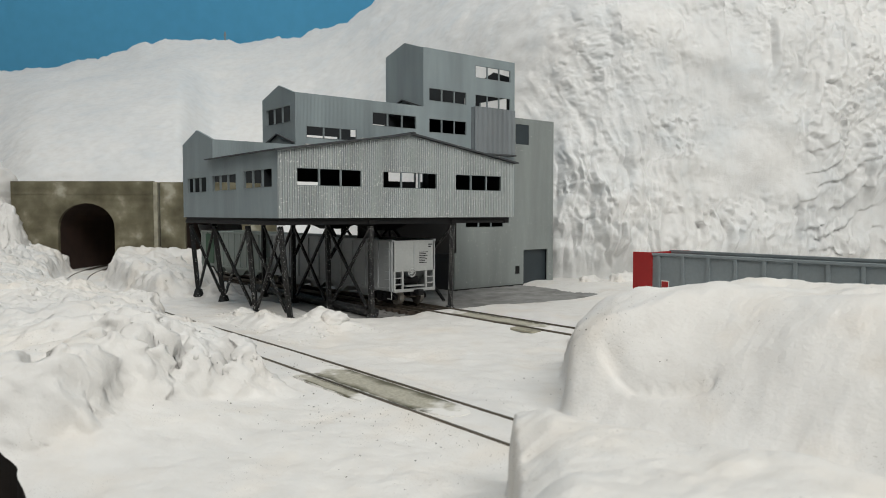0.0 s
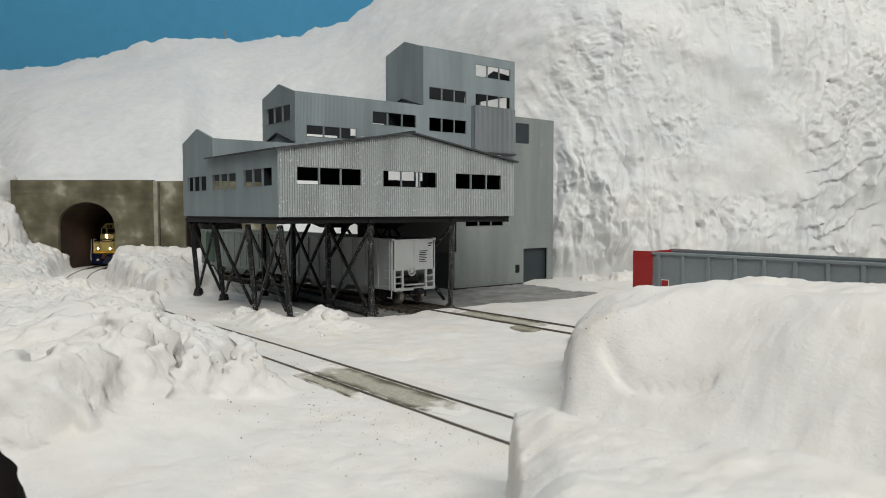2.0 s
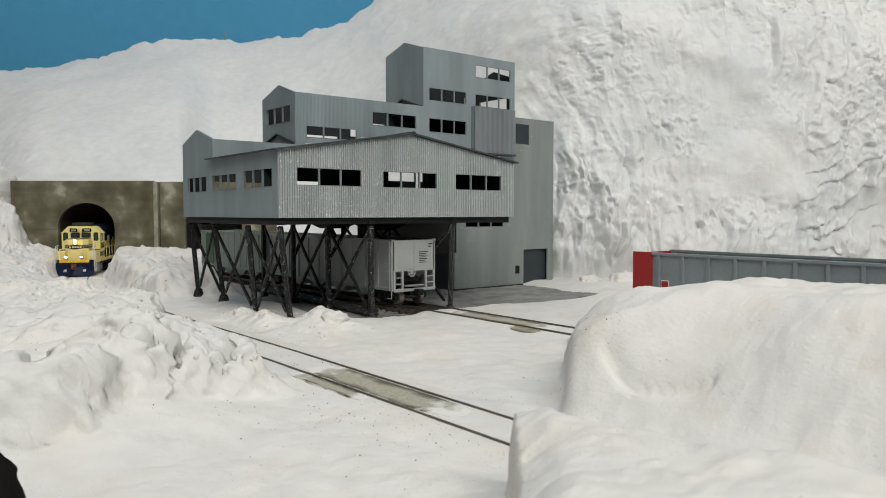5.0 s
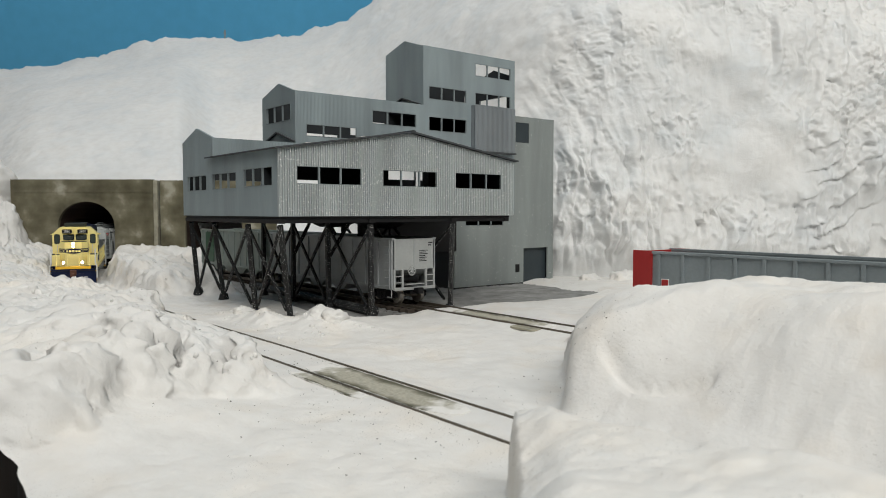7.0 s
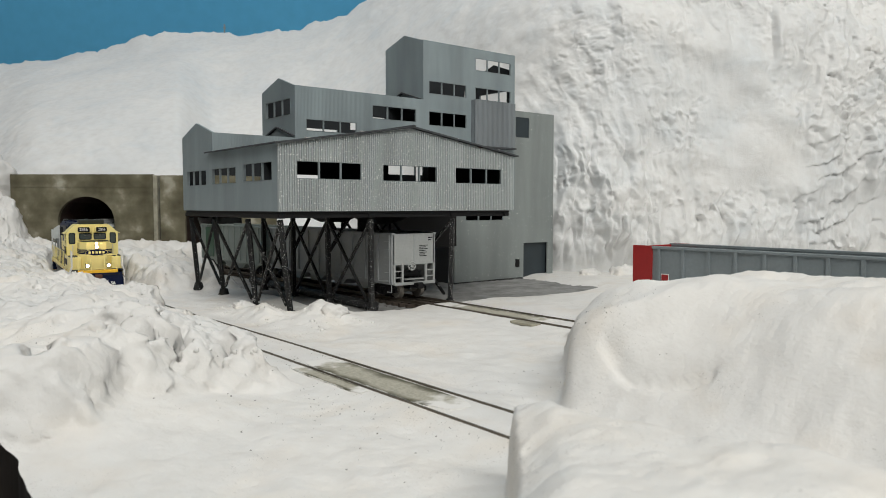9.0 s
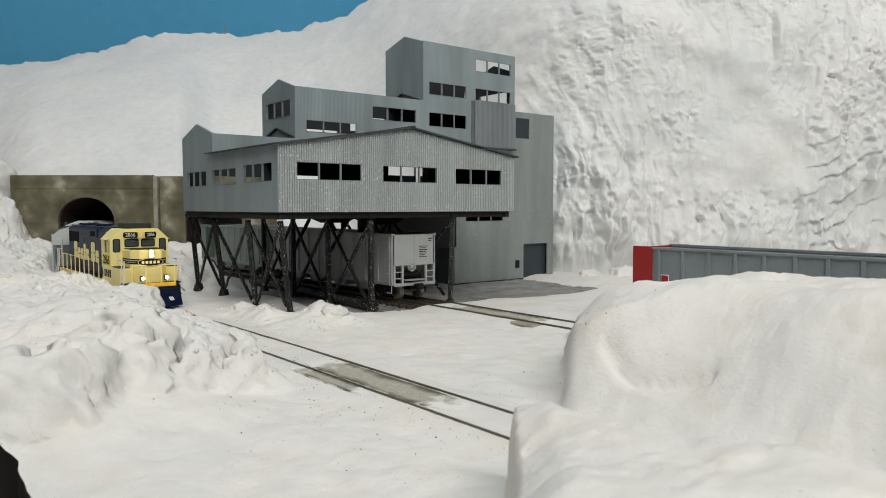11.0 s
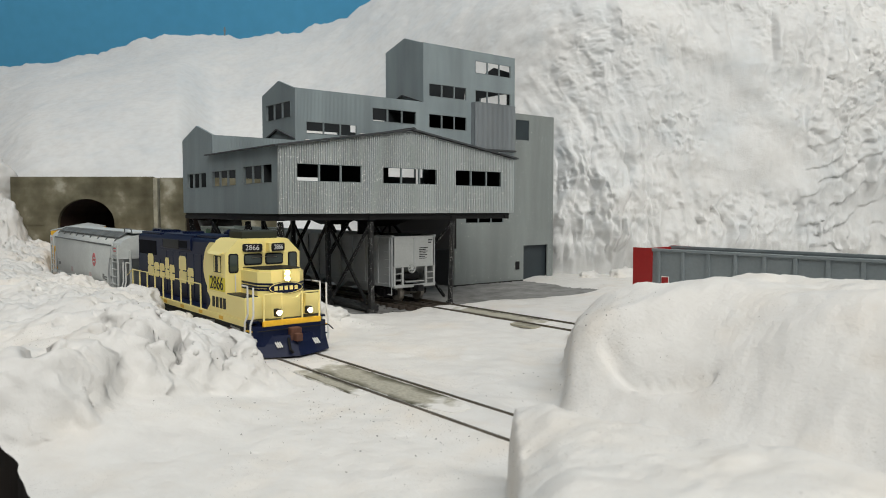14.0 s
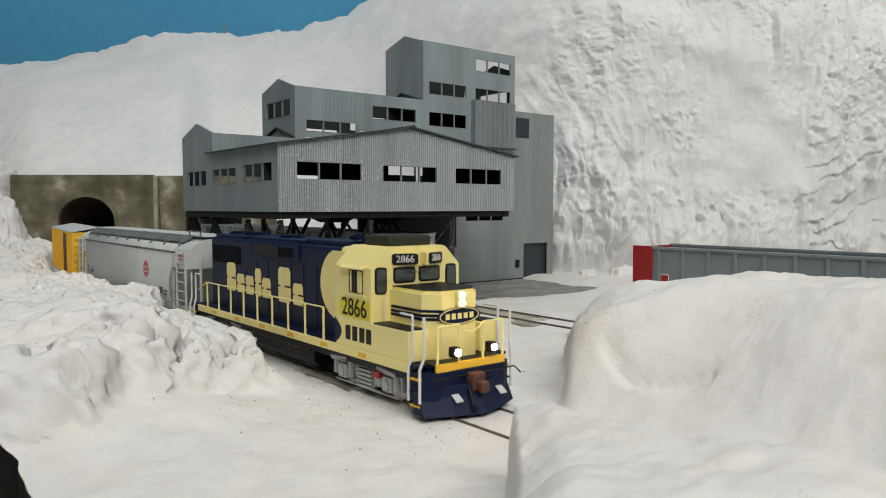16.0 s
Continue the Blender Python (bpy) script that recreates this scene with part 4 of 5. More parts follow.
# ---- crumbs of plaster and grit lying on the snow ----
def crumbs(name, label, category, mat, count, places, lo, hi, seed):
    rng = np.random.RandomState(seed)
    ball = bmesh.new()
    bmesh.ops.create_icosphere(ball, subdivisions=1, radius=1)
    base = np.array([v.co[:] for v in ball.verts])
    tri = np.array([[v.index for v in f.verts] for f in ball.faces])
    ball.free()
    verts, faces = [], []
    for i in range(count):
        s0, s1, w0, w1 = places[rng.randint(len(places))]
        s, w = rng.uniform(s0, s1), rng.uniform(w0, w1)
        r = lo + (hi - lo) * rng.rand() ** 3
        shape = base * (1 + 0.35 * rng.uniform(-1, 1, (len(base), 1))) * rng.uniform(0.6, 1.2, 3) * r
        z = float(land_height(np.array(s), np.array(w)))
        faces.append(tri + len(base) * i)
        verts.append(shape + np.array((s, w, z - 0.1 * r)))
    me = bpy.data.meshes.new(name)
    me.from_pydata(np.concatenate(verts).tolist(), [], np.concatenate(faces).tolist())
    me.materials.append(mat)
    me.polygons.foreach_set("use_smooth", [True] * len(me.polygons))
    return tagged(new(name, me), label, category, kind="stuff")


crumbs("snow_crumbs", "loose crumbs of white plaster snow", "snow", M_SNOW, 2000,
       ((-0.30, -0.06, -0.10, -0.022), (-0.60, -0.25, -0.10, -0.02), (-0.26, -0.14, 0.018, 0.075), (-0.60, -0.36, 0.035, 0.11), (-0.60, -0.25, -0.10, -0.02)), 0.0002, 0.0012, 3)
crumbs("dark_grit", "tiny dark grit scattered beside the rails", "grit", M_TIE, 420,
       ((-0.10, 0.03, -0.03, -0.011), (-0.06, 0.035, -0.055, -0.011), (-0.05, 0.05, -0.075, -0.012), (-0.03, 0.05, 0.022, 0.06), (-0.20, -0.05, -0.0075, 0.0075), (-0.14, -0.06, -0.10, -0.04)), 0.0001, 0.0003, 5)
crumbs("coal_grit", "dark brown coal grit spilled beside the siding", "grit", M_TIE, 1500,
       ((-0.212, -0.186, 0.098, 0.134), (-0.24, -0.19, 0.12, 0.136), (-0.30, -0.19, 0.112, 0.175)), 0.0003, 0.0011, 9)


# ---- rolling stock: x forward, y to the left, z up, rail tops at z = 0 ----
def wheel_mesh(r=5.6):
    bm = bmesh.new()
    for sgn in (-1, 1):
        rod(bm, (0, sgn * 7.4, 0), (0, sgn * 9.9, 0), r, 20)
        rod(bm, (0, sgn * 6.9, 0), (0, sgn * 7.5, 0), r + 0.7, 20)
        rod(bm, (0, sgn * 9.9, 0), (0, sgn * 10.3, 0), r * 0.45, 10)
        for k in range(5):
            t = 2 * math.pi * k / 5
            rod(bm, (r * 0.62 * math.cos(t), sgn * 9.7, r * 0.62 * math.sin(t)), (r * 0.62 * math.cos(t), sgn * 10.1, r * 0.62 * math.sin(t)), 0.7, 6)
    rod(bm, (0, -8, 0), (0, 8, 0), 1.2, 8)
    return mesh_from(bm, "wheelset", M_STEEL)


WHEELS = []
SWIVELS = []


def car_truck(parent, x, mat, base=20.0, r=4.8, shared={}):
    """A freight truck: side frames with springs, bolster, two wheelsets."""
    bm = bmesh.new()
    for sgn in (-1, 1):
        y0, y1 = sorted((sgn * 10.8, sgn * 12.6))
        prism(bm, [(-base / 2 - 3.5, r - 1), (-base / 2 - 3.5, r + 2), (-5, r + 4.2), (5, r + 4.2), (base / 2 + 3.5, r + 2), (base / 2 + 3.5, r - 1), (base / 2, r - 1.4), (5.5, 1.7), (-5.5, 1.7), (-base / 2, r - 1.4)], "y", y0, y1)
        for k in (-1.6, 1.6):
            rod(bm, (k, sgn * 12.8, 2.6), (k, sgn * 12.8, r + 2.0), 1.2, 8)
        for k in (-base / 2, base / 2):
            rod(bm, (k, sgn * 12.4, r), (k, sgn * 13.6, r), 1.9, 10)
    box(bm, -3, 3, -11, 11, 3.5, r + 3.5)
    t = part("truck", bm, mat, parent)
    t.location = (x * MM, 0, 0)
    SWIVELS.append((t, x))
    if r not in shared:
        shared[r] = wheel_mesh(r)
    for k in (-base / 2, base / 2):
        w = new("wheelset", shared[r])
        w.parent = t
        WHEELS.append((w, k, r))
    return t


def soft_plate(x0, x1, y0, y1, z0, z1, r):
    """A plate facing along x with rounded corners."""
    out = []
    for cy, cz, a0 in ((y1 - r, z1 - r, 0), (y0 + r, z1 - r, 90), (y0 + r, z0 + r, 180), (y1 - r, z0 + r, 270)):
        for k in range(5):
            a = math.radians(a0 + 22.5 * k)
            out.append((cy + r * math.cos(a), cz + r * math.sin(a)))
    return prism(bmesh.new(), out, "x", x0, x1)


def coupler(parent, x, sgn, mat):
    bm = boxed(min(x, x + sgn * 7), max(x, x + sgn * 7), -1.3, 1.3, 7.2, 10.0, bevel=0.3)
    box(bm, x + sgn * 5, x + sgn * 8, -2.4, 2.0, 6.6, 10.6, bevel=0.5)
    return part("coupler", bm, mat, parent, "rust-brown knuckle coupler")


def locomotive():
    L = thing("diesel_locomotive", None, "dark blue and pale yellow four-axle diesel locomotive, lights lit", "locomotive")
    # frame, deck and sill
    part("frame", boxed(-86, 86, -15.5, 15.5, 9.5, 14.2), M_INK, L)
    part("deck", boxed(-88, 88, -17.4, 17.4, 14.2, 15.0), M_BLUE, L)
    for sgn in (-1, 1):
        y0, y1 = sorted((sgn * 17.0, sgn * 17.8))
        part("sill", boxed(-80, 84.5, y0, y1, 12.4, 15.2, bevel=0.15), M_ORANGE if sgn > 2 else M_YEL, L, "yellow side sill stripe")
        for k in range(6):
            x = -62 + k * 24
            part("reflector", boxed(x, x + 4.5, sgn * 17.75 - 0.12, sgn * 17.75 + 0.12, 13.0, 14.5), M_ORANGE, L)
    # long hood
    def hood_outline(half, top, r=1.8):
        return [(-half, 15), (-half, top - r), (-half + r * 0.35, top - r * 0.35), (-half + r, top), (half - r, top), (half - r * 0.35, top - r * 0.35), (half, top - r), (half, 15)]
    hood = part("long_hood", prism(bmesh.new(), hood_outline(10.5, 46.3), "x", -80, 44), M_BLUE, L)
    # round-fronted yellow panel wraps the hood behind the cab
    shape = [(44, 20.6)] + [(36 - 14.2 * math.sin(math.pi * i / 16), 33.3 - 12.7 * math.cos(math.pi * i / 16)) for i in range(17)] + [(44, 46.0)]
    for sgn in (-1, 1):
        y0, y1 = sorted((sgn * 10.4, sgn * 10.75))
        part("hood_panel", prism(bmesh.new(), [(u, min(z, 44.9)) for u, z in shape], "y", y0, y1), M_YEL, hood, "pale yellow round-ended panel")
    band = bmesh.new()
    prism(band, [(-10.75, 44.2), (-10.0, 46.0), (-8.7, 46.55), (8.7, 46.55), (10.0, 46.0), (10.75, 44.2)], "x", 36, 44)
    part("hood_top_panel", band, M_YEL, hood)
    for i in range(9):
        x = -70 + i * 10.0
        for sgn in (-1, 1):
            part("hood_door", boxed(x, x + 9.2, sgn * 10.5 - 0.22, sgn * 10.5 + 0.22, 17, 38.5 if i > 2 else 33, bevel=0.1), M_BLUE, hood)
    for sgn in (-1, 1):
        part("radiator_grille", boxed(-78, -48, sgn * 10.5 - 0.3, sgn * 10.5 + 0.3, 35, 42.8, bevel=0.15), M_VENT, hood, "black radiator grille")
        g = part("intake_grille", boxed(-34, -10, sgn * 10.9 - 0.5, sgn * 10.9 + 0.5, 40, 44.6, bevel=0.2), M_INK, hood)
        box_l = part("dynamic_brake_side", prism(bmesh.new(), [(sgn * 10.4, 39.5), (sgn * 11.1, 40.2), (sgn * 11.1, 45.0), (sgn * 10.0, 46.8)], "x", -40, 6), M_BLUE, hood)
        part("brake_grille", boxed(-35, 1.5, sgn * 11.1 - 0.2, sgn * 11.1 + 0.2, 40.8, 44.3), M_VENT, box_l)
    part("roof_hatch", boxed(-40, 6, -9.0, 9.0, 46.2, 47.5, bevel=0.6), M_BLUE, hood)
    part("roof_hatch", boxed(-79, -46, -9, 9, 46.2, 47.6, bevel=0.5), M_BLUE, hood)
    part("roof_hatch", boxed(6, 34, -8, 8, 46.2, 48.0, bevel=0.5), M_BLUE, hood)
    for x in (-70, -56, -20):
        f = part("roof_fan", rod(bmesh.new(), (x, 0, 47.4), (x, 0, 48.6), 5.6, 20), M_BLUE, hood)
        part("fan_grille", rod(bmesh.new(), (x, 0, 48.2), (x, 0, 48.8), 4.6, 16), M_INK, f)
    part("exhaust_stack", boxed(36, 41, -2.5, 2.5, 46.4, 50.0, bevel=0.4), M_BLUE, hood)
    part("horn", rod(rod(bmesh.new(), (30, -3, 49.2), (35, -3, 49.6), 0.7, 8, 1.3), (30, -1, 48), (30, -1, 50.0), 0.5), M_BLUE, hood)
    # lettering across the hood as plain blocks
    blocks = ((-62.0, 9.0, 35.5, 23.2), (-52.6, 7.2, 31.2, 23.2), (-44.0, 7.4, 31.0, 23.2), (-36.2, 5.2, 34.6, 23.2), (-29.0, 7.2, 31.2, 23.2), (-14.0, 9.6, 36.6, 23.0), (-3.6, 7.6, 31.2, 23.0))
    for sgn in (-1, 1):
        for x, wd, top, low in blocks:
            x, wd, y = (x + 66.5) * 1.065 - 62.0, wd * 1.065, sgn * 10.86
            mid = low + (top - low) * 0.46
            bm = prism(bmesh.new(), [(x - wd * 0.42, low), (x + wd * 0.40, low), (x + wd / 2, low + 1.4), (x + wd / 2, mid - 0.35), (x - wd / 2, mid - 0.35), (x - wd / 2, low + 1.4)], "y", y - 0.13, y + 0.13)
            prism(bm, [(x - wd / 2, mid + 0.35), (x + wd * 0.46, mid + 0.35), (x + wd * 0.46, top - 1.6), (x + wd * 0.34, top), (x - wd * 0.36, top), (x - wd / 2, top - 1.4)], "y", y - 0.13, y + 0.13)
            box(bm, x - wd * 0.34, x - wd * 0.02, y - 0.12, y + 0.12, mid - 0.5, mid + 0.5)
            part("emblem_block", bm, M_YEL, hood, "pale yellow blocky side emblem")
    # sub-base beside the cab
    for sgn in (-1, 1):
        y0, y1 = sorted((sgn * 10.0, sgn * 17.5))
        part("cab_base", boxed(43.5, 84.5, y0, y1, 15.2, 24.3, bevel=0.3), M_YEL, L, "pale yellow cab base panel")
        curve = bmesh.new()
        prism(curve, [(43.4, 15.4)] + [(43.4 + 4.2 * math.sin(math.pi * i / 12), 15.4 + 8.7 * i / 12) for i in range(13)] + [(43.4, 24.1)], "y", sgn * 17.5 - 0.14, sgn * 17.5 + 0.14)
        part("blue_scallop", curve, M_BLUE, L, "dark blue rounded edge")
        for k, xx in enumerate((51.5, 55.6, 59.8, 63.6)):
            part("company_mark", boxed(xx - 1.35, xx + 1.45, sgn * 17.5 - 0.13, sgn * 17.5 + 0.13, 17.6, 22.2), M_INK, L, "black block mark")
        part("blue_tread", boxed(66, 84, min(sgn * 11.5, sgn * 17.3), max(sgn * 11.5, sgn * 17.3), 24.2, 24.7), M_INK, L)
    # cab
    face = [(-17.5, 24.3), (-17.5, 41.0), (-16.9, 41.9), (-12.0, 46.9), (-10.9, 47.5), (10.9, 47.5), (12.0, 46.9), (16.9, 41.9), (17.5, 41.0), (17.5, 24.3)]
    cab = part("cab", prism(bmesh.new(), face, "x", 44, 65), M_YEL, L, "pale yellow cab")
    part("cab_roof_unit", boxed(47.5, 61.5, -8.5, 8.5, 47.3, 50.9, bevel=0.7), paint("olive_black", (0.02, 0.026, 0.018), 0.7), cab, "blackish roof cooling unit")
    for y0, y1, z0, z1 in ((0.7, 9.2, 36.1, 41.0), (-9.2, -0.7, 36.1, 41.0), (11.7, 16.1, 33.0, 41.3), (-16.1, -11.7, 33.0, 41.3)):
        wn = part("cab_window", soft_plate(64.8, 65.25, y0, y1, z0, z1, 1.1), M_INK, cab, "black rubber window surround")
        part("pane", soft_plate(65.1, 65.4, y0 + 0.55, y1 - 0.55, z0 + 0.55, z1 - 0.55, 0.8), M_GLASS, wn)
    part("wiper", rod(rod(bmesh.new(), (65.7, -0.4, 39.6), (65.7, -5.6, 39.2), 0.14, 5), (65.7, 0.4, 39.6), (65.7, 6.0, 39.4), 0.14, 5), M_STEEL, cab)
    for sgn in (-1, 1):
        # number boards stand on a slant, their inner ends forward
        brow = part("number_board_brow", prism(bmesh.new(), [(64.6, sgn * 10.1), (65.0, sgn * 10.1), (68.6, sgn * 1.9), (68.4, sgn * 1.3), (64.6, sgn * 1.3)], "z", 41.7, 45.6), M_YEL, cab)
        slant = Matrix.Translation((66.95 * MM, sgn * 6.0 * MM, 43.65 * MM)) @ Matrix.Rotation(math.radians(sgn * 23.7), 4, "Z")
        nb = part("number_board", soft_plate(-0.3, 0.3, -4.2, 4.2, -1.75, 1.75, 0.9), M_INK, cab, "black lit number board")
        nb.matrix_basis = slant
        lettering("number", "2866", 3.1, Matrix.Translation((0.34 * MM, 0, 0)) @ pose(0, 0, 0, 90, 0, 90), M_WHITE, nb, 0.95)
        part("cab_gutter", rod(bmesh.new(), (44.5, sgn * 17.55, 41.0), (65, sgn * 17.55, 41.0), 0.22, 5), M_YEL, cab)
        part("brow_lip", boxed(64.9, 65.9, min(sgn * 0.6, sgn * 9.6), max(sgn * 0.6, sgn * 9.6), 41.2, 41.6), M_YEL, brow)
    for sgn in (-1, 1):
        # the cab is solid; a black plate paints the dark inside it
        wn = part("side_window", boxed(52.4, 60.5, sgn * 17.5 - 0.2, sgn * 17.5 + 0.2, 32.9, 40.2, bevel=0.15), M_INK, cab, "open side window, cab darkness drawn as a black plate")
        part("sash", boxed(57.8, 60.2, sgn * 17.5 - 0.4, sgn * 17.5 + 0.4, 33.2, 39.9), M_YEL, wn)
        part("sash", boxed(53.4, 54.2, sgn * 17.5 - 0.35, sgn * 17.5 + 0.35, 33.2, 39.9), M_YEL, wn)
        part("awning", prism(bmesh.new(), [(sgn * 17.4, 41.9), (sgn * 19.3, 40.9), (sgn * 19.3, 40.6), (sgn * 17.4, 41.4)], "x", 49, 62.5), M_YEL, cab)
        part("arm_rest", boxed(51, 62, min(sgn * 17.4, sgn * 18.1), max(sgn * 17.4, sgn * 18.1), 32.0, 32.6), M_YEL, cab)
        pt = part("number_patch", boxed(46.6, 64.4, sgn * 17.5 - 0.12, sgn * 17.5 + 0.12, 24.9, 31.0), M_PATCH, cab, "brighter yellow number patch")
        lettering("number", "2866", 8.0, Matrix.Translation((55.5 * MM, sgn * 17.66 * MM, 27.95 * MM)) @ pose(0, 0, 0, 90, 0, 0 if sgn < 0 else 180), M_INK, pt, 0.93)
        part("cab_grip", rod(bmesh.new(), (66.4, sgn * 13.6, 25.0), (66.4, sgn * 13.6, 32.5), 0.25, 5), M_WHITE, cab)
    # short nose
    ns = bmesh.new()
    prism(ns, [(65, -10.6), (81.5, -10.6), (86, -6.6), (86, 6.6), (81.5, 10.6), (65, 10.6)], "z", 15.0, 35.2)
    bmesh.ops.bevel(ns, geom=[e for e in ns.edges if abs(e.verts[0].co.z - e.verts[1].co.z) < 1e-6 and e.verts[0].co.z > 0.03], offset=0.0009, segments=2, affect="EDGES")
    nose = part("nose", ns, M_YEL, L, "pale yellow short nose")
    part("nose_top", prism(bmesh.new(), [(65.2, -9.6), (81.2, -9.6), (85, -6.2), (85, 6.2), (81.2, 9.6), (65.2, 9.6)], "z", 35.1, 35.45), M_INK, nose, "black anti-glare nose top")
    oval = [(8.3 * math.cos(2 * math.pi * i / 28), 27.6 + 2.6 * math.sin(2 * math.pi * i / 28)) for i in range(28)]
    em = part("nose_emblem", prism(bmesh.new(), oval, "x", 85.9, 86.35), M_BLUE, nose, "dark blue oval emblem with yellow bars")
    rim = bmesh.new()
    for i in range(28):
        a, c = oval[i], oval[(i + 1) % 28]
        rod(rim, (86.4, a[0] * 0.9, 27.6 + (a[1] - 27.6) * 0.9), (86.4, c[0] * 0.9, 27.6 + (c[1] - 27.6) * 0.9), 0.16, 4)
    part("emblem_rim", rim, M_YEL, em)
    for k in range(5):
        y = -4.6 + k * 2.3
        part("emblem_bar", boxed(86.3, 86.5, y - 0.75, y + 0.75, 26.7, 28.4), M_YEL, em)
    for sgn in (-1, 1):
        y0, y1 = sorted((sgn * 10.55, sgn * 10.75))
        for z in (28.9, 27.6, 26.5):
            part("nose_stripe", boxed(66, 81.6, y0, y1, z, z + 0.85), M_BLUE, nose, "dark blue nose stripe")
        st = bmesh.new()
        for z in (28.9, 27.6, 26.5):
            prism(st, [(81.5, sgn * 10.72), (86.1, sgn * 6.6), (86.1, sgn * 6.0), (81.5, sgn * 10.4)], "z", z, z + 0.85)
        part("nose_stripe", st, M_BLUE, nose)
    hl = part("headlight_housing", boxed(85.5, 87.6, -1.5, 1.5, 30.2, 35.3, bevel=0.6), M_YEL, nose)
    for z in (33.9, 31.5):
        part("headlight", rod(bmesh.new(), (87.3, 0, z), (88.0, 0, z), 0.95, 14), M_LAMP, hl, "lit headlight")
    # front platform, pilot and plough
    part("front_deck", boxed(84, 91.5, -13.2, 13.2, 14.2, 15.1, bevel=0.2), M_INK, L)
    part("front_band", boxed(91.0, 92.2, -13.2, 13.2, 12.9, 15.3, bevel=0.3), M_ORANGE, L, "warm yellow platform edge")
    pl = bmesh.new()
    prism(pl, [(84, -16.6), (89.6, -16.6), (91.8, -13), (92.6, 0), (91.8, 13), (89.6, 16.6), (84, 16.6)], "z", 5.0, 13.0)
    pilot = part("pilot", pl, M_BLUE, L, "dark blue pilot")
    pw = bmesh.new()
    rings = []
    for z, k in ((9.0, -0.6), (5.8, 0.4), (2.6, 2.0), (0.8, 3.0)):
        rings.append([pw.verts.new(Vector((x + k, y, z)) * MM) for x, y in ((88.6, -17.2), (92.8, -9), (95.6, 0), (92.8, 9), (88.6, 17.2))] + [pw.verts.new(Vector((86, y, z)) * MM) for y in (17.2, -17.2)])
    for a, c in zip(rings, rings[1:]):
        for i in range(7):
            pw.faces.new((a[i], a[(i + 1) % 7], c[(i + 1) % 7], c[i]))
    pw.faces.new(rings[0]), pw.faces.new(rings[-1])
    bmesh.ops.recalc_face_normals(pw, faces=pw.faces[:])
    part("plough", pw, M_BLUE, pilot, "dark blue snow plough")
    for y in (-8.6, 8.4):
        hb = bmesh.new()
        for k in range(3):
            rod(hb, (93.4, y + k * 0.9, 6.4), (95.6, y + k * 0.9 + 0.3, 4.6), 0.35, 6)
        part("air_hose", hb, M_WHITE, pilot, "white-tipped air hoses")
    part("coupler_pocket", boxed(91.5, 95.5, -2.4, 2.4, 6.8, 12.0, bevel=0.5), M_RUST, pilot, "rust-brown coupler pocket")
    part("knuckle", boxed(95, 98.5, -1.6, 1.4, 6.6, 9.9, bevel=0.6), M_RUST, pilot)
    part("brake_hose", rod(rod(bmesh.new(), (95, -3.6, 8), (98, -4.2, 3.5), 0.5, 6), (98, -4.2, 3.5), (99, -3.4, 2.6), 0.6, 6), M_INK, pilot)
    part("cut_lever", rod(rod(bmesh.new(), (93.2, -16, 11.5), (93.2, 16, 11.5), 0.25, 5), (93.2, 16, 11.5), (94.5, 17.6, 9.5), 0.25, 5), M_INK, pilot)
    for sgn in (-1, 1):
        d = part("ditch_light", boxed(91.0, 93.9, sgn * 7 - 1.25, sgn * 7 + 1.25, 16.8, 20.0, bevel=0.5), M_INK, L, "black ditch light housing")
        part("lens", rod(bmesh.new(), (93.7, sgn * 7, 18.5), (94.4, sgn * 7, 18.5), 1.05, 14), M_LAMP, d, "lit ditch light")
        for end in (1, -1):
            xs = sorted((end * 85.0, end * 89.5))
            for z in (3.2, 7.0, 10.8):
                part("step", boxed(xs[0], xs[1], min(sgn * 13.4, sgn * 17.6), max(sgn * 13.4, sgn * 17.6), z, z + 0.5), M_ORANGE if z != 7.0 else M_BLUE, L, "step with yellow edge")
            part("step_back", boxed(xs[0] - 0.4, xs[1], min(sgn * 13.0, sgn * 13.6), max(sgn * 13.0, sgn * 13.6), 2.4, 14.3), M_BLUE, L)
            for x in (end * 84.6, end * 90.0):
                gr = bmesh.new()
                rod(gr, (x, sgn * 17.7, 4.6), (x, sgn * 17.7, 14.0), 0.42, 6)
                rod(gr, (x, sgn * 17.7, 14.0), (x + end * 0.6, sgn * 16.6, 17.5), 0.42, 6)
                rod(gr, (x + end * 0.6, sgn * 16.6, 17.5), (x + end * 0.6, sgn * 16.6, 29.0), 0.42, 6)
                if x * end < 86:
                    rod(gr, (x + end * 0.6, sgn * 16.6, 29.0), (x - end * 5.5, sgn * 16.4, 29.0), 0.36, 6)
                part("grab_rail", gr, M_WHITE, L, "white step grab rail")
    fr = bmesh.new()
    for y in (-12.6, -4.6, 4.6, 12.6):
        rod(fr, (91.6, y, 15), (91.6, y, 26.0), 0.42, 6)
    for a, c in ((-12.6, -4.6), (4.6, 12.6)):
        rod(fr, (91.6, a, 26.0), (91.6, c, 26.0), 0.36, 6)
    for k in range(6):
        t0, t1 = -4.6 + 9.2 * k / 6, -4.6 + 9.2 * (k + 1) / 6
        rod(fr, (91.6, t0, 26 - 2.4 * (1 - (t0 / 4.6) ** 2)), (91.6, t1, 26 - 2.4 * (1 - (t1 / 4.6) ** 2)), 0.25, 5)
    part("front_rail", fr, M_YEL, L, "pale yellow platform railing")
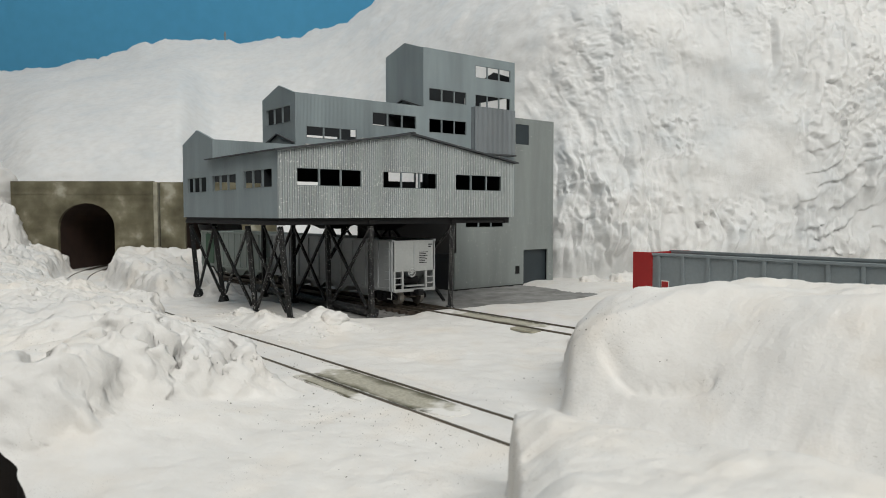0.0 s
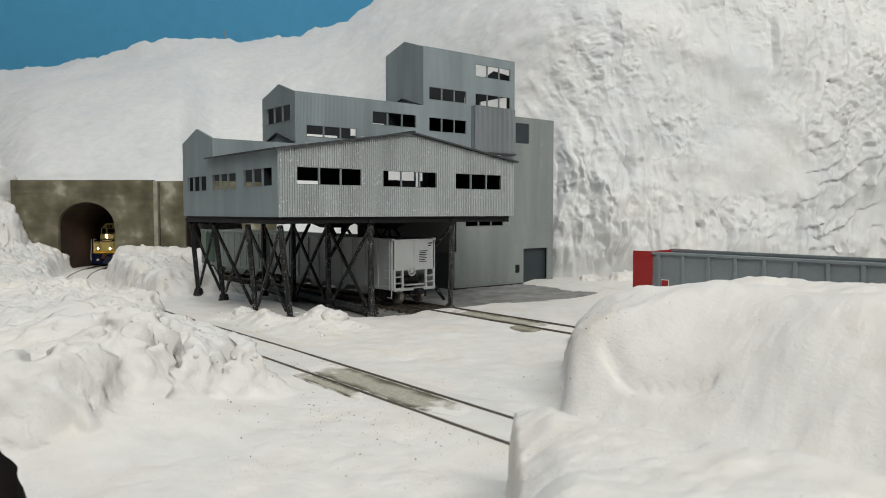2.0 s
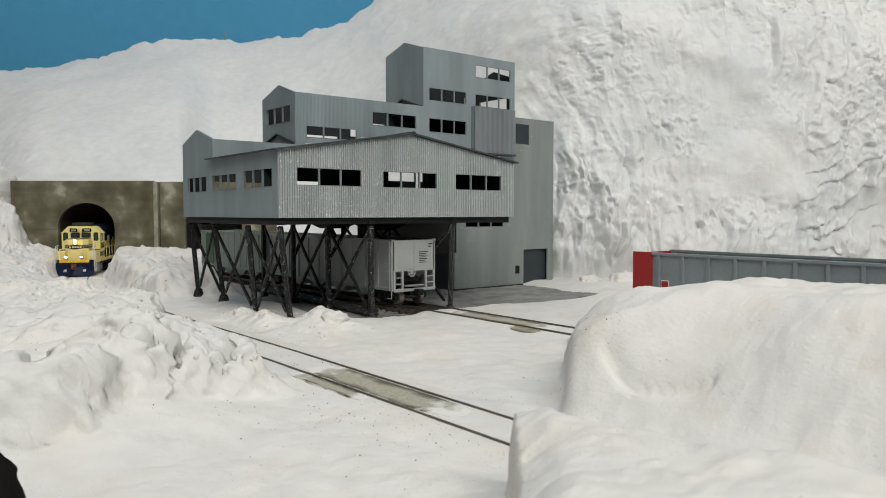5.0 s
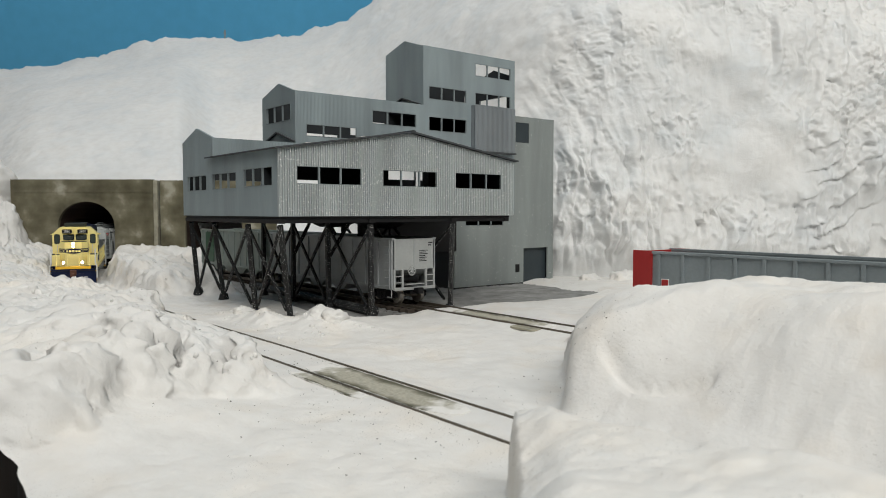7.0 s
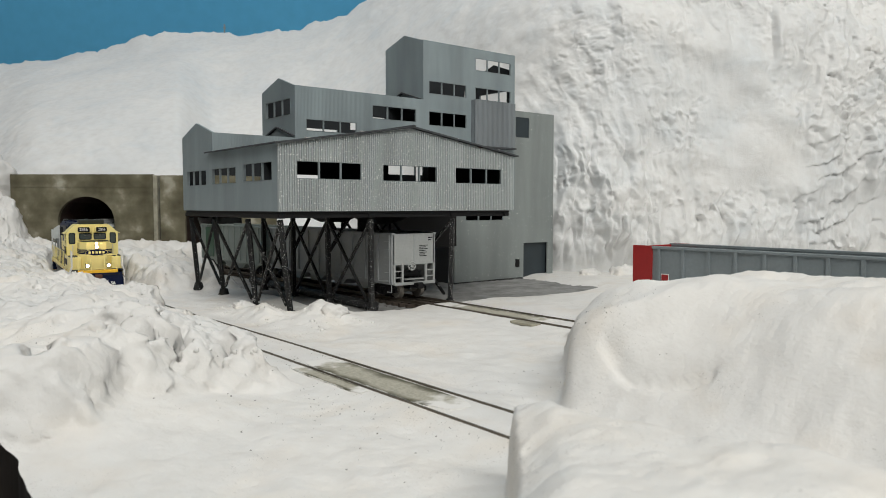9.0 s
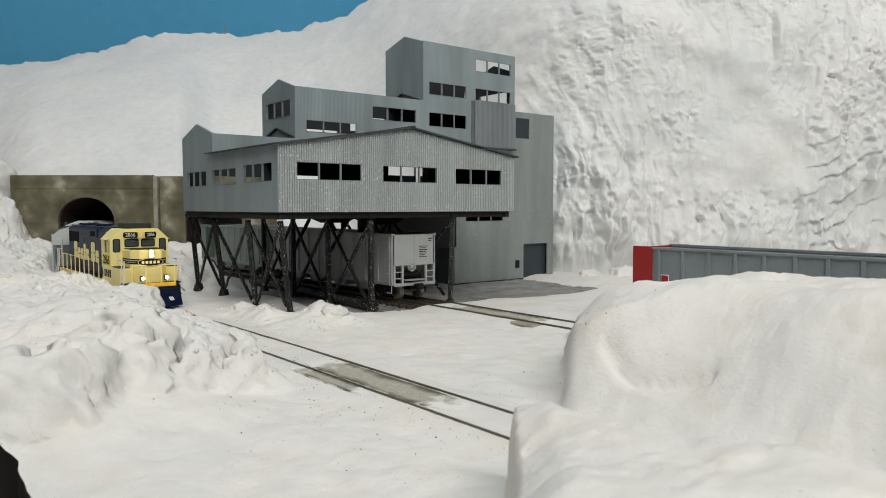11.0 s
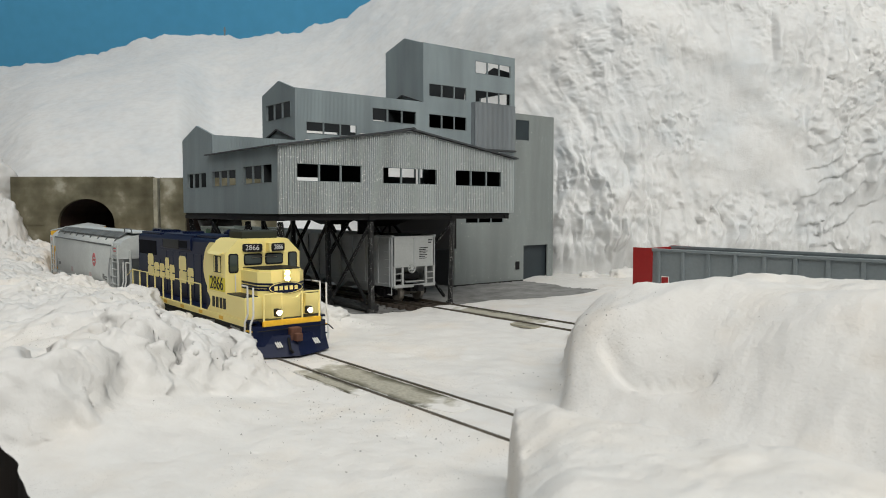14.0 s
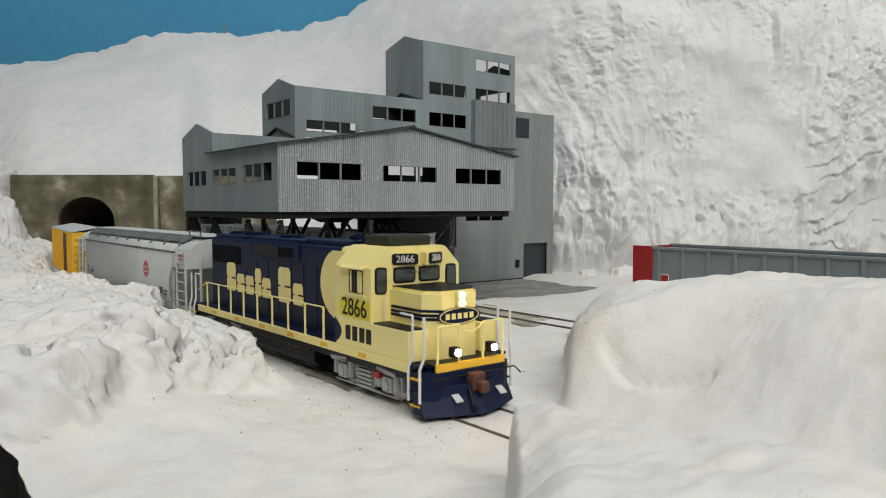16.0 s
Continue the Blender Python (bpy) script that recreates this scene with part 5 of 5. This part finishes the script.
    for sgn in (-1, 1):
        rail = part("handrail", rod(rod(bmesh.new(), (-69, sgn * 17.4, 26.2), (35.7, sgn * 17.4, 26.2), 0.28, 6), (-69, sgn * 17.4, 26.2), (-80, sgn * 17.4, 22.0), 0.28, 6), M_YEL, L, "pale yellow walkway handrail")
        for k in range(9):
            x = 35.6 - 13.05 * k
            part("stanchion", boxed(x - 0.38, x + 0.38, sgn * 17.4 - 0.25, sgn * 17.4 + 0.25, 14.8, 26.3), M_YEL, rail)
    # fuel tank, air tanks and trucks
    tank = part("fuel_tank", prism(bmesh.new(), [(-13.5, 11), (-13.5, 5), (-11.5, 2.6), (11.5, 2.6), (13.5, 5), (13.5, 11)], "x", -30, 22), M_INK, L, "black fuel tank")
    for sgn in (-1, 1):
        part("air_reservoir", rod(bmesh.new(), (-28, sgn * 13.2, 10.6), (20, sgn * 13.2, 10.6), 2.3, 14), M_INK, tank)
    part("tank_end", rod(bmesh.new(), (21.8, 0, 7.6), (24.5, 0, 7.6), 6.2, 20), M_INK, tank)
    for x in (2, 8):
        part("filler_cap", boxed(x, x + 1.4, -14.0, -13.3, 8, 10.5), M_REDLEN, tank)
    for end in (-1, 1):
        x0 = 56 * end
        bm = bmesh.new()
        for sgn in (-1, 1):
            y0, y1 = sorted((sgn * 11.6, sgn * 13.4))
            prism(bm, [(-20, 4.2), (-20, 8.5), (-15, 10.2), (15, 10.2), (20, 8.5), (20, 4.2), (17, 3.4), (8.6, 3.4), (7.2, 6.6), (4.8, 3.0), (-4.8, 3.0), (-7.2, 6.6), (-8.6, 3.4), (-17, 3.4)], "y", y0, y1)
            yo = sgn * 13.9
            for x in (-13, 13):
                box(bm, x - 2.6, x + 2.6, yo - 0.9, yo + 0.9, 3.2, 8.0, bevel=0.5)
                rod(bm, (x, yo - 0.5, 5.4), (x, yo + sgn * 1.4, 5.4), 1.7, 12)
                for k in (-4.6, 4.6):
                    rod(bm, (x + k, yo, 4.2), (x + k, yo, 9.4), 1.1, 8)
            for k in range(5):
                box(bm, -4.2, 4.2, yo - 0.6, yo + 0.8, 2.2 + k * 1.3, 3.0 + k * 1.3)
            rod(bm, (-19, yo + sgn * 0.4, 9.8), (-9, yo + sgn * 0.4, 10.4), 1.4, 8)
            rod(bm, (9, yo + sgn * 0.4, 10.4), (19, yo + sgn * 0.4, 9.8), 1.4, 8)
            rod(bm, (-18, yo, 2.2), (18, yo, 2.2), 0.35, 5)
        box(bm, -6, 6, -11, 11, 4, 9.5)
        t = part("truck", bm, M_TRUCK, L, "grey cast four-wheel truck")
        t.location = (x0 * MM, 0, 0)
        SWIVELS.append((t, x0))
        part("brake_cylinder", boxed(6.4, 9.8, -15.4, -13.6, 6.8, 9.2, bevel=0.5), M_REDLEN, t, "red brake part")
        for k in (-13, 13):
            w = new("wheelset", LOCO_WHEEL)
            w.parent = t
            WHEELS.append((w, k, 5.6))
    coupler(L, -85, -1, M_RUST)
    part("rear_pilot", boxed(-88, -85, -16.5, 16.5, 3, 14.5, bevel=0.4), M_BLUE, L)
    return L


LOCO_WHEEL = wheel_mesh(5.6)


def covered_hopper():
    c = thing("covered_hopper_car", None, "light grey covered hopper car with rounded sides and ladders", "freight car")
    side = [(14.6, 11.2), (16.4, 12.4), (17.3, 17), (17.7, 23), (17.8, 29), (17.6, 34), (17.0, 38), (15.9, 40.2), (12.5, 43.0), (6.0, 45.0)]
    full = [(-a, b) for a, b in side] + [(a, b) for a, b in reversed(side)]
    body = part("body", prism(bmesh.new(), full, "x", -86, 86), M_HOP, c)
    upper = [p for p in full if p[1] > 31]
    upper = [(-17.7, 31)] + upper + [(17.7, 31)]
    for f in body.data.polygons:
        f.use_smooth = abs(f.normal.x) < 0.3
    for sgn in (-1, 1):
        part("side_sill", boxed(-107, 107, min(sgn * 14.4, sgn * 16.2), max(sgn * 14.4, sgn * 16.2), 9.4, 12.0, bevel=0.3), M_HOP, c)
        part("top_seam", rod(bmesh.new(), (-91, sgn * 17.0, 38.4), (91, sgn * 17.0, 38.4), 0.5, 6), M_GRATE, body)
        part("roundel", rod(bmesh.new(), (45, sgn * 17.5, 27.5), (45, sgn * 17.95, 27.5), 4.4, 24), M_PINK, body, "faded red round mark")
        for z in (28.6, 26.2):
            part("roundel_bar", boxed(42.2, 47.8, sgn * 17.9 - 0.12, sgn * 17.9 + 0.16, z - 0.5, z + 0.3), M_HOP, body)
        for x, z, wd, tall in ((-80, 33, 3.5, 1.0), (-79, 21, 7, 2.6), (-76, 17.5, 8, 2.4), (66, 16.5, 4.5, 3.2), (72, 17.6, 5.0, 0.8), (72, 16.0, 3.6, 0.8)):
            part("data_bar", boxed(x, x + wd, sgn * 17.45 - 0.15, sgn * 17.45 + 0.25, z, z + tall), M_GRATE, body, "dark lettering bar")
        for x in (-30, 28):
            part("old_mark", boxed(x, x + 6, sgn * 17.35 - 0.1, sgn * 17.35 + 0.22, 15.0, 18.4, bevel=0.1), M_FADED, body, "small faded pink mark")
        for end in (-1, 1):
            ld = part("ladder", rod(bmesh.new(), (end * 94, sgn * 18.0, 10), (end * 94, sgn * 18.0, 39.5), 0.55, 6), M_HOP, c, "light grey ladder")
            part("stile", rod(bmesh.new(), (end * 105, sgn * 17.6, 6), (end * 105, sgn * 17.6, 39.5), 0.65, 6), M_HOP, ld)
            for k in range(7):
                part("rung", rod(bmesh.new(), (end * (94 if k > 2 else 88), sgn * 18.0, 11 + k * 4.5), (end * 105, sgn * 17.6, 11 + k * 4.5), 0.4, 6), M_HOP, ld)
            part("sign_plate", boxed(min(end * 94.6, end * 104.4), max(end * 94.6, end * 104.4), sgn * 17.7 - 0.25, sgn * 17.7 + 0.25, 34.0, 38.6), M_HOP, ld)
            for z in (35.2, 36.8):
                part("sign_bar", boxed(min(end * 96.5, end * 102.5), max(end * 96.5, end * 102.5), sgn * 17.95 - 0.1, sgn * 17.95 + 0.12, z, z + 0.7), M_PINK, ld, "faded red lettering bar")
            part("corner_post", rod(bmesh.new(), (end * 107, sgn * 11, 10), (end * 107, sgn * 11, 36), 0.7, 6), M_HOP, c)
            part("corner_post", rod(bmesh.new(), (end * 88, sgn * 17.5, 10), (end * 88, sgn * 17.5, 27), 0.6, 6), M_HOP, c)
        # grey running boards on the roof's shoulders, on brackets
        shoulder = part("running_board", prism(bmesh.new(), [(sgn * 13.6, 43.0), (sgn * 9.0, 45.6), (sgn * 9.0, 46.2), (sgn * 13.6, 43.6)], "x", -92, 92), M_GRATE, c, "dark grating running board")
        for k in range(9):
            x = -88 + 22 * k
            part("bracket", rod(bmesh.new(), (x, sgn * 15.2, 41.2), (x, sgn * 13.4, 43.6), 0.4, 5), M_GRATE, shoulder)
    walkway = part("roof_walk", boxed(-100, 104, -8.2, 8.2, 46.0, 46.7, bevel=0.15), M_HOP, c, "pale roof walkway dusted white")
    for sgn in (-1, 1):
        hoop = rod(bmesh.new(), (86, sgn * 8.6, 48.6), (101, sgn * 8.6, 48.6), 0.35, 5)
        for x in (86, 101):
            rod(hoop, (x, sgn * 8.6, 45.6), (x, sgn * 8.6, 48.6), 0.35, 5)
        part("roof_grab", hoop, M_GRATE, walkway)
    for k in range(4):
        x = -66 + 44 * k
        part("outlet_bay", prism(bmesh.new(), [(x - 17, 11.5), (x + 17, 11.5), (x + 5, 4.0), (x - 5, 4.0)], "y", -11, 11), M_HOP, c)
    for end in (-1, 1):
        x0, x1 = sorted((end * 86, end * 106))
        part("end_hood", prism(bmesh.new(), upper, "x", x0 if end < 0 else x0 + 0.02, x1 - (0.02 if end < 0 else 0)), M_HOP, body)
        part("end_platform", boxed(min(end * 87, end * 109), max(end * 87, end * 109), -14.2, 14.2, 9.4, 11.0, bevel=0.3), M_HOP, c)
        part("end_slope", prism(bmesh.new(), [(end * 105.5, 30.9), (end * 88, 11.1), (end * 86.2, 11.1), (end * 86.2, 30.9)], "y", -14.5, 14.5), M_HOPDARK, c, "grey sloping end sheet")
        cut = bmesh.new()
        for sgn in (-1, 1):
            prism(cut, [(end * 86.1, 12.5)] + [(end * (86.1 - 5.0 * math.sin(math.pi * k / 10)), 12.5 + 18.4 * k / 10) for k in range(11)], "y", sgn * 17.75 - 0.12, sgn * 17.75 + 0.12)
        part("cut_edge", cut, M_HOPDARK, body, "grey rounded end cut")
        car_truck(c, end * 81, M_SOOT)
        coupler(c, end * 107, end, M_RUST)
    return c


def box_car():
    c = thing("box_car", None, "golden yellow box car with dark door stripe", "freight car")
    body = part("body", boxed(-82, 82, -16.8, 16.8, 8.5, 42.5, bevel=0.5), M_ORANGE, c)
    part("roof", prism(bmesh.new(), [(-17.2, 42.3), (0, 45.6), (17.2, 42.3), (17.2, 43.0), (0, 46.2), (-17.2, 43.0)], "x", -82.5, 82.5), M_HOP, c, "light grey peaked roof")
    for sgn in (-1, 1):
        for k in range(20):
            x = -79 + k * 8.3
            part("side_post", boxed(x - 0.5, x + 0.5, min(sgn * 16.7, sgn * 17.4), max(sgn * 16.7, sgn * 17.4), 9, 42), M_ORANGE, body)
        dr = part("sliding_door", boxed(30, 46, min(sgn * 16.7, sgn * 17.8), max(sgn * 16.7, sgn * 17.8), 9, 41, bevel=0.2), M_RUST, body, "dark brown door stripe")
        part("door_track", boxed(10, 70, min(sgn * 17.0, sgn * 18.2), max(sgn * 17.0, sgn * 18.2), 8.4, 9.2), M_ORANGE, dr)
    for end in (-1, 1):
        for k in range(6):
            part("end_rib", boxed(min(end * 82, end * 83), max(end * 82, end * 83), -15, 15, 12 + k * 5, 14 + k * 5, bevel=0.4), M_ORANGE, body)
        car_truck(c, end * 60, M_SOOT)
        coupler(c, end * 81, end, M_RUST)
    part("underframe", boxed(-80, 80, -5, 5, 5.5, 8.6), M_INK, c)
    return c


def open_hopper(name, label, mat, half, top=41.5, posts=12, end_mat=None, band=0.0, ladders=True):
    """An open-topped coal car with side posts, slope sheets, end cage and ladders."""
    c = thing(name, None, label, "freight car")
    e = end_mat or mat
    for sgn in (-1, 1):
        sd = part("side", boxed(-half, half, min(sgn * 15.8, sgn * 16.8), max(sgn * 15.8, sgn * 16.8), 11.0, top), mat, c)
        part("top_rail", boxed(-half - 0.4, half + 0.4, min(sgn * 15.6, sgn * 17.8), max(sgn * 15.6, sgn * 17.8), top - 0.2, top + 1.2, bevel=0.2), mat, sd)
        part("bottom_sill", boxed(-half, half, min(sgn * 15.6, sgn * 17.6), max(sgn * 15.6, sgn * 17.6), 9.4, 11.4, bevel=0.2), mat, sd)
        for k in range(posts):
            x = -half + 1.2 + (2 * half - 2.4) * k / (posts - 1)
            part("side_post", boxed(x - 0.9, x + 0.9, min(sgn * 16.7, sgn * 17.7), max(sgn * 16.7, sgn * 17.7), 11, top - 0.1, bevel=0.2), mat, sd)
        if band:
            for end in (-1,):
                part("end_band", boxed(-half - 0.3, -half + band, min(sgn * 16.6, sgn * 18.0), max(sgn * 16.6, sgn * 18.0), 9.0, top + 1.3), M_REDLEN, sd, "red painted end band")
        for end in (-1, 1) if ladders else ():
            ld = part("ladder", rod(bmesh.new(), (end * (half - 2), sgn * 18.3, 10), (end * (half - 2), sgn * 18.3, top), 0.3, 5), mat, c)
            for k in range(6):
                part("rung", rod(bmesh.new(), (end * (half - 7), sgn * 18.3, 12 + k * 5), (end * (half - 2), sgn * 18.3, 12 + k * 5), 0.3, 5), mat, ld)
    for end in (-1, 1):
        x0, x1 = sorted((end * (half - 0.9), end * half))
        ed = part("end_sheet", boxed(x0, x1, -16.6, 16.6, 22.0, top + 0.6), e, c, "pale grey end sheet" if e != M_REDLEN else "red end sheet")
        part("end_seam", boxed(end * half - 0.2, end * half + 0.2, -0.3, 0.3, 22, top), M_HOPDARK, ed)
        for k in range(7):
            part("data_bar", boxed(end * half - 0.14, end * half + 0.14, 4.2, 4.2 + 7.2 - (k * 1.7) % 3, 34.0 - k * 1.15, 34.45 - k * 1.15), M_INK, ed, "small black lettering bar")
        for k in range(2):
            part("data_bar", boxed(end * half - 0.14, end * half + 0.14, 11.6, 15.0 - k, top - 2.6 - k * 1.6, top - 1.9 - k * 1.6), M_INK, ed, "small black lettering bar")
        part("slope_sheet", prism(bmesh.new(), [(end * (half - 1), 24), (end * (half - 24), 9.5), (end * (half - 25), 10.2), (end * (half - 1.4), 25.5)], "y", -15.6, 15.6), M_HOPDARK, c)
        part("end_sill", boxed(min(end * half, end * (half + 1.4)), max(end * half, end * (half + 1.4)), -16.6, 16.6, 8.8, 10.8, bevel=0.2), e, c)
        for y in (-16.0, -9.5, 9.5, 16.0):
            part("end_post", boxed(end * half - 0.7, end * half + 0.7, y - 0.7, y + 0.7, 10.4, 22.4), e, c)
        for y in (-12.8, 12.8):
            for z in (13.6, 17.6):
                part("grab_iron", boxed(end * half - 0.3, end * half + 0.5, y - 3.3, y + 3.3, z, z + 0.6), e, c)
        wh = bmesh.new()
        for i in range(16):
            a, b = 2 * math.pi * i / 16, 2 * math.pi * (i + 1) / 16
            rod(wh, (end * (half + 2.2), -3.4 + 2.7 * math.cos(a), 21.2 + 2.7 * math.sin(a)), (end * (half + 2.2), -3.4 + 2.7 * math.cos(b), 21.2 + 2.7 * math.sin(b)), 0.4, 5)
        for a in (0.4, 1.45, 2.5):
            rod(wh, (end * (half + 2.2), -3.4 + 2.6 * math.cos(a), 21.2 + 2.6 * math.sin(a)), (end * (half + 2.2), -3.4 - 2.6 * math.cos(a), 21.2 - 2.6 * math.sin(a)), 0.3, 5)
        rod(wh, (end * half, -3.4, 21.2), (end * (half + 2.6), -3.4, 21.2), 1.1, 8)
        part("brake_wheel", wh, e, c, "pale grey brake wheel")
        part("brake_step", boxed(min(end * half, end * (half + 3)), max(end * half, end * (half + 3)), -8, 6, 12.4, 13.0), e, c)
        part("air_reservoir", rod(bmesh.new(), (end * (half - 5), -7, 15.5), (end * (half - 5), 6, 15.5), 2.6, 12), M_INK, c, "black air reservoir")
        part("stirrup", rod(rod(bmesh.new(), (end * (half - 1), -17.2, 9.5), (end * (half - 1), -17.2, 4.5), 0.35, 5), (end * (half - 1), -17.2, 4.5), (end * (half - 6), -17.2, 4.5), 0.35, 5), e, c)
        car_truck(c, end * (half - 17), M_SOOT)
        coupler(c, end * half, end, M_SOOT)
    part("centre_sill", boxed(-half, half, -3, 3, 6.0, 10.0), M_SOOT, c)
    for k in range(4):
        x = -half * 0.55 + half * 1.1 * k / 3
        part("hopper_bay", prism(bmesh.new(), [(x - 15, 11), (x + 15, 11), (x + 4, 4.2), (x - 4, 4.2)], "y", -14, 14), mat, c)
    for k in range(3):
        x = -half * 0.5 + half * 0.5 * k
        part("cross_brace", boxed(x - 0.8, x + 0.8, -15.7, 15.7, top - 3.5, top - 1.6), mat, c)
    part("floor_sheet", boxed(-half + 20, half - 20, -15.7, 15.7, 10.4, 11.4), M_HOPDARK, c)
    return c


loco = locomotive()
grain_car = covered_hopper()
yellow_car = box_car()
TRAIN = ((loco, -0.080, 0.056, 2), (grain_car, -0.2805, 0.081, 2), (yellow_car, -0.4820, 0.060, 2))
moving_swivels = list(SWIVELS)
moving_wheels = list(WHEELS)
grey_car = open_hopper("coal_hopper_car", "light grey open coal hopper standing under the mine", M_HOPDARK, 88.0, end_mat=M_HOPEND)
grey_car.matrix_basis = pose(-0.299, SIDING_Y, 0)
green_car = open_hopper("coal_hopper_car", "pale green coal hopper with dark green stripe under the mine", M_PALE, 72.0, end_mat=M_PALE)
green_car.matrix_basis = pose(-0.468, SIDING_Y, 0)
part("stripe_panel", boxed(-60, -40, -17.95, -17.72, 12, 40), M_GREEN, green_car, "dark green side panel")
gondola = open_hopper("gondola_car", "grey open gondola car with red end, half behind snow", M_GONDOLA, 95.0, top=37.6, posts=14, band=11.5, ladders=False, end_mat=M_REDLEN)
gondola.matrix_basis = pose(0.0231, 0.2087, 0)
part("mark_plate", boxed(-78.0, -73.2, -17.1, -16.7, 19.6, 24.4, bevel=0.2), M_WHITE, gondola, "white edge round the red mark")
part("red_mark", boxed(-77.6, -73.6, -17.4, -16.9, 20.0, 24.0, bevel=0.3), M_REDLEN, gondola, "small red mark")
for (t, x) in SWIVELS:
    t.location = (x * MM, 0, 0)
for (w, k, r) in WHEELS:
    w.location = (k * MM, 0, r * MM)


# ---- what moves ----
RUN_T = (0.0, 2.0, 3.5, 4.2, 5.5, 6.5, 7.0, 7.5, 8.0, 8.5, 9.0, 10.0, 11.5, 12.0, 12.5, 13.0, 13.5, 14.0, 14.5, 15.0, 15.5, 16.0)
RUN_S = (-0.858, -0.760, -0.685, -0.650, -0.583, -0.531, -0.505, -0.480, -0.454, -0.429, -0.404, -0.3495, -0.2605, -0.2295, -0.1995, -0.1695, -0.1395, -0.111, -0.083, -0.055, -0.0268, 0.0016)


def run_at(t):
    return float(np.mean([np.interp(t + k, RUN_T, RUN_S) for k in ((-0.2, -0.1, 0, 0.1, 0.2) if 0.3 < t < 15.6 else (0,))]))


def vehicle_pose(run, half):
    a, b = line_at(run + half), line_at(run - half)
    m = (a + b) / 2
    return Matrix.Translation(m) @ Matrix.Rotation(math.atan2(a.y - b.y, a.x - b.x), 4, "Z")


def heading(run):
    a, b = line_at(run + 0.008), line_at(run - 0.008)
    return math.atan2(a.y - b.y, a.x - b.x)


def motions():
    times = [0.25 * i for i in range(65)]
    i = 0
    for ob, back, half, count in TRAIN:
        walk(ob, [(t, vehicle_pose(run_at(t) + back, half)) for t in times])
        for truck, x in moving_swivels[i:i + count]:
            rows = []
            for t in times:
                c = run_at(t) + back
                body = vehicle_pose(c, half)
                a = body.to_euler().z
                rows.append((t, pose(x * MM, 0, 0, 0, 0, math.degrees(heading(c + x * MM) - a))))
            walk(truck, rows)
        i += count
    fine = [0.1 * k for k in range(161)]
    for w, k, r in moving_wheels:
        walk(w, [(t, pose(k * MM, 0, r * MM, 0, math.degrees((run_at(t) - run_at(0)) / (r * MM)), 0)) for t in fine])


motions()
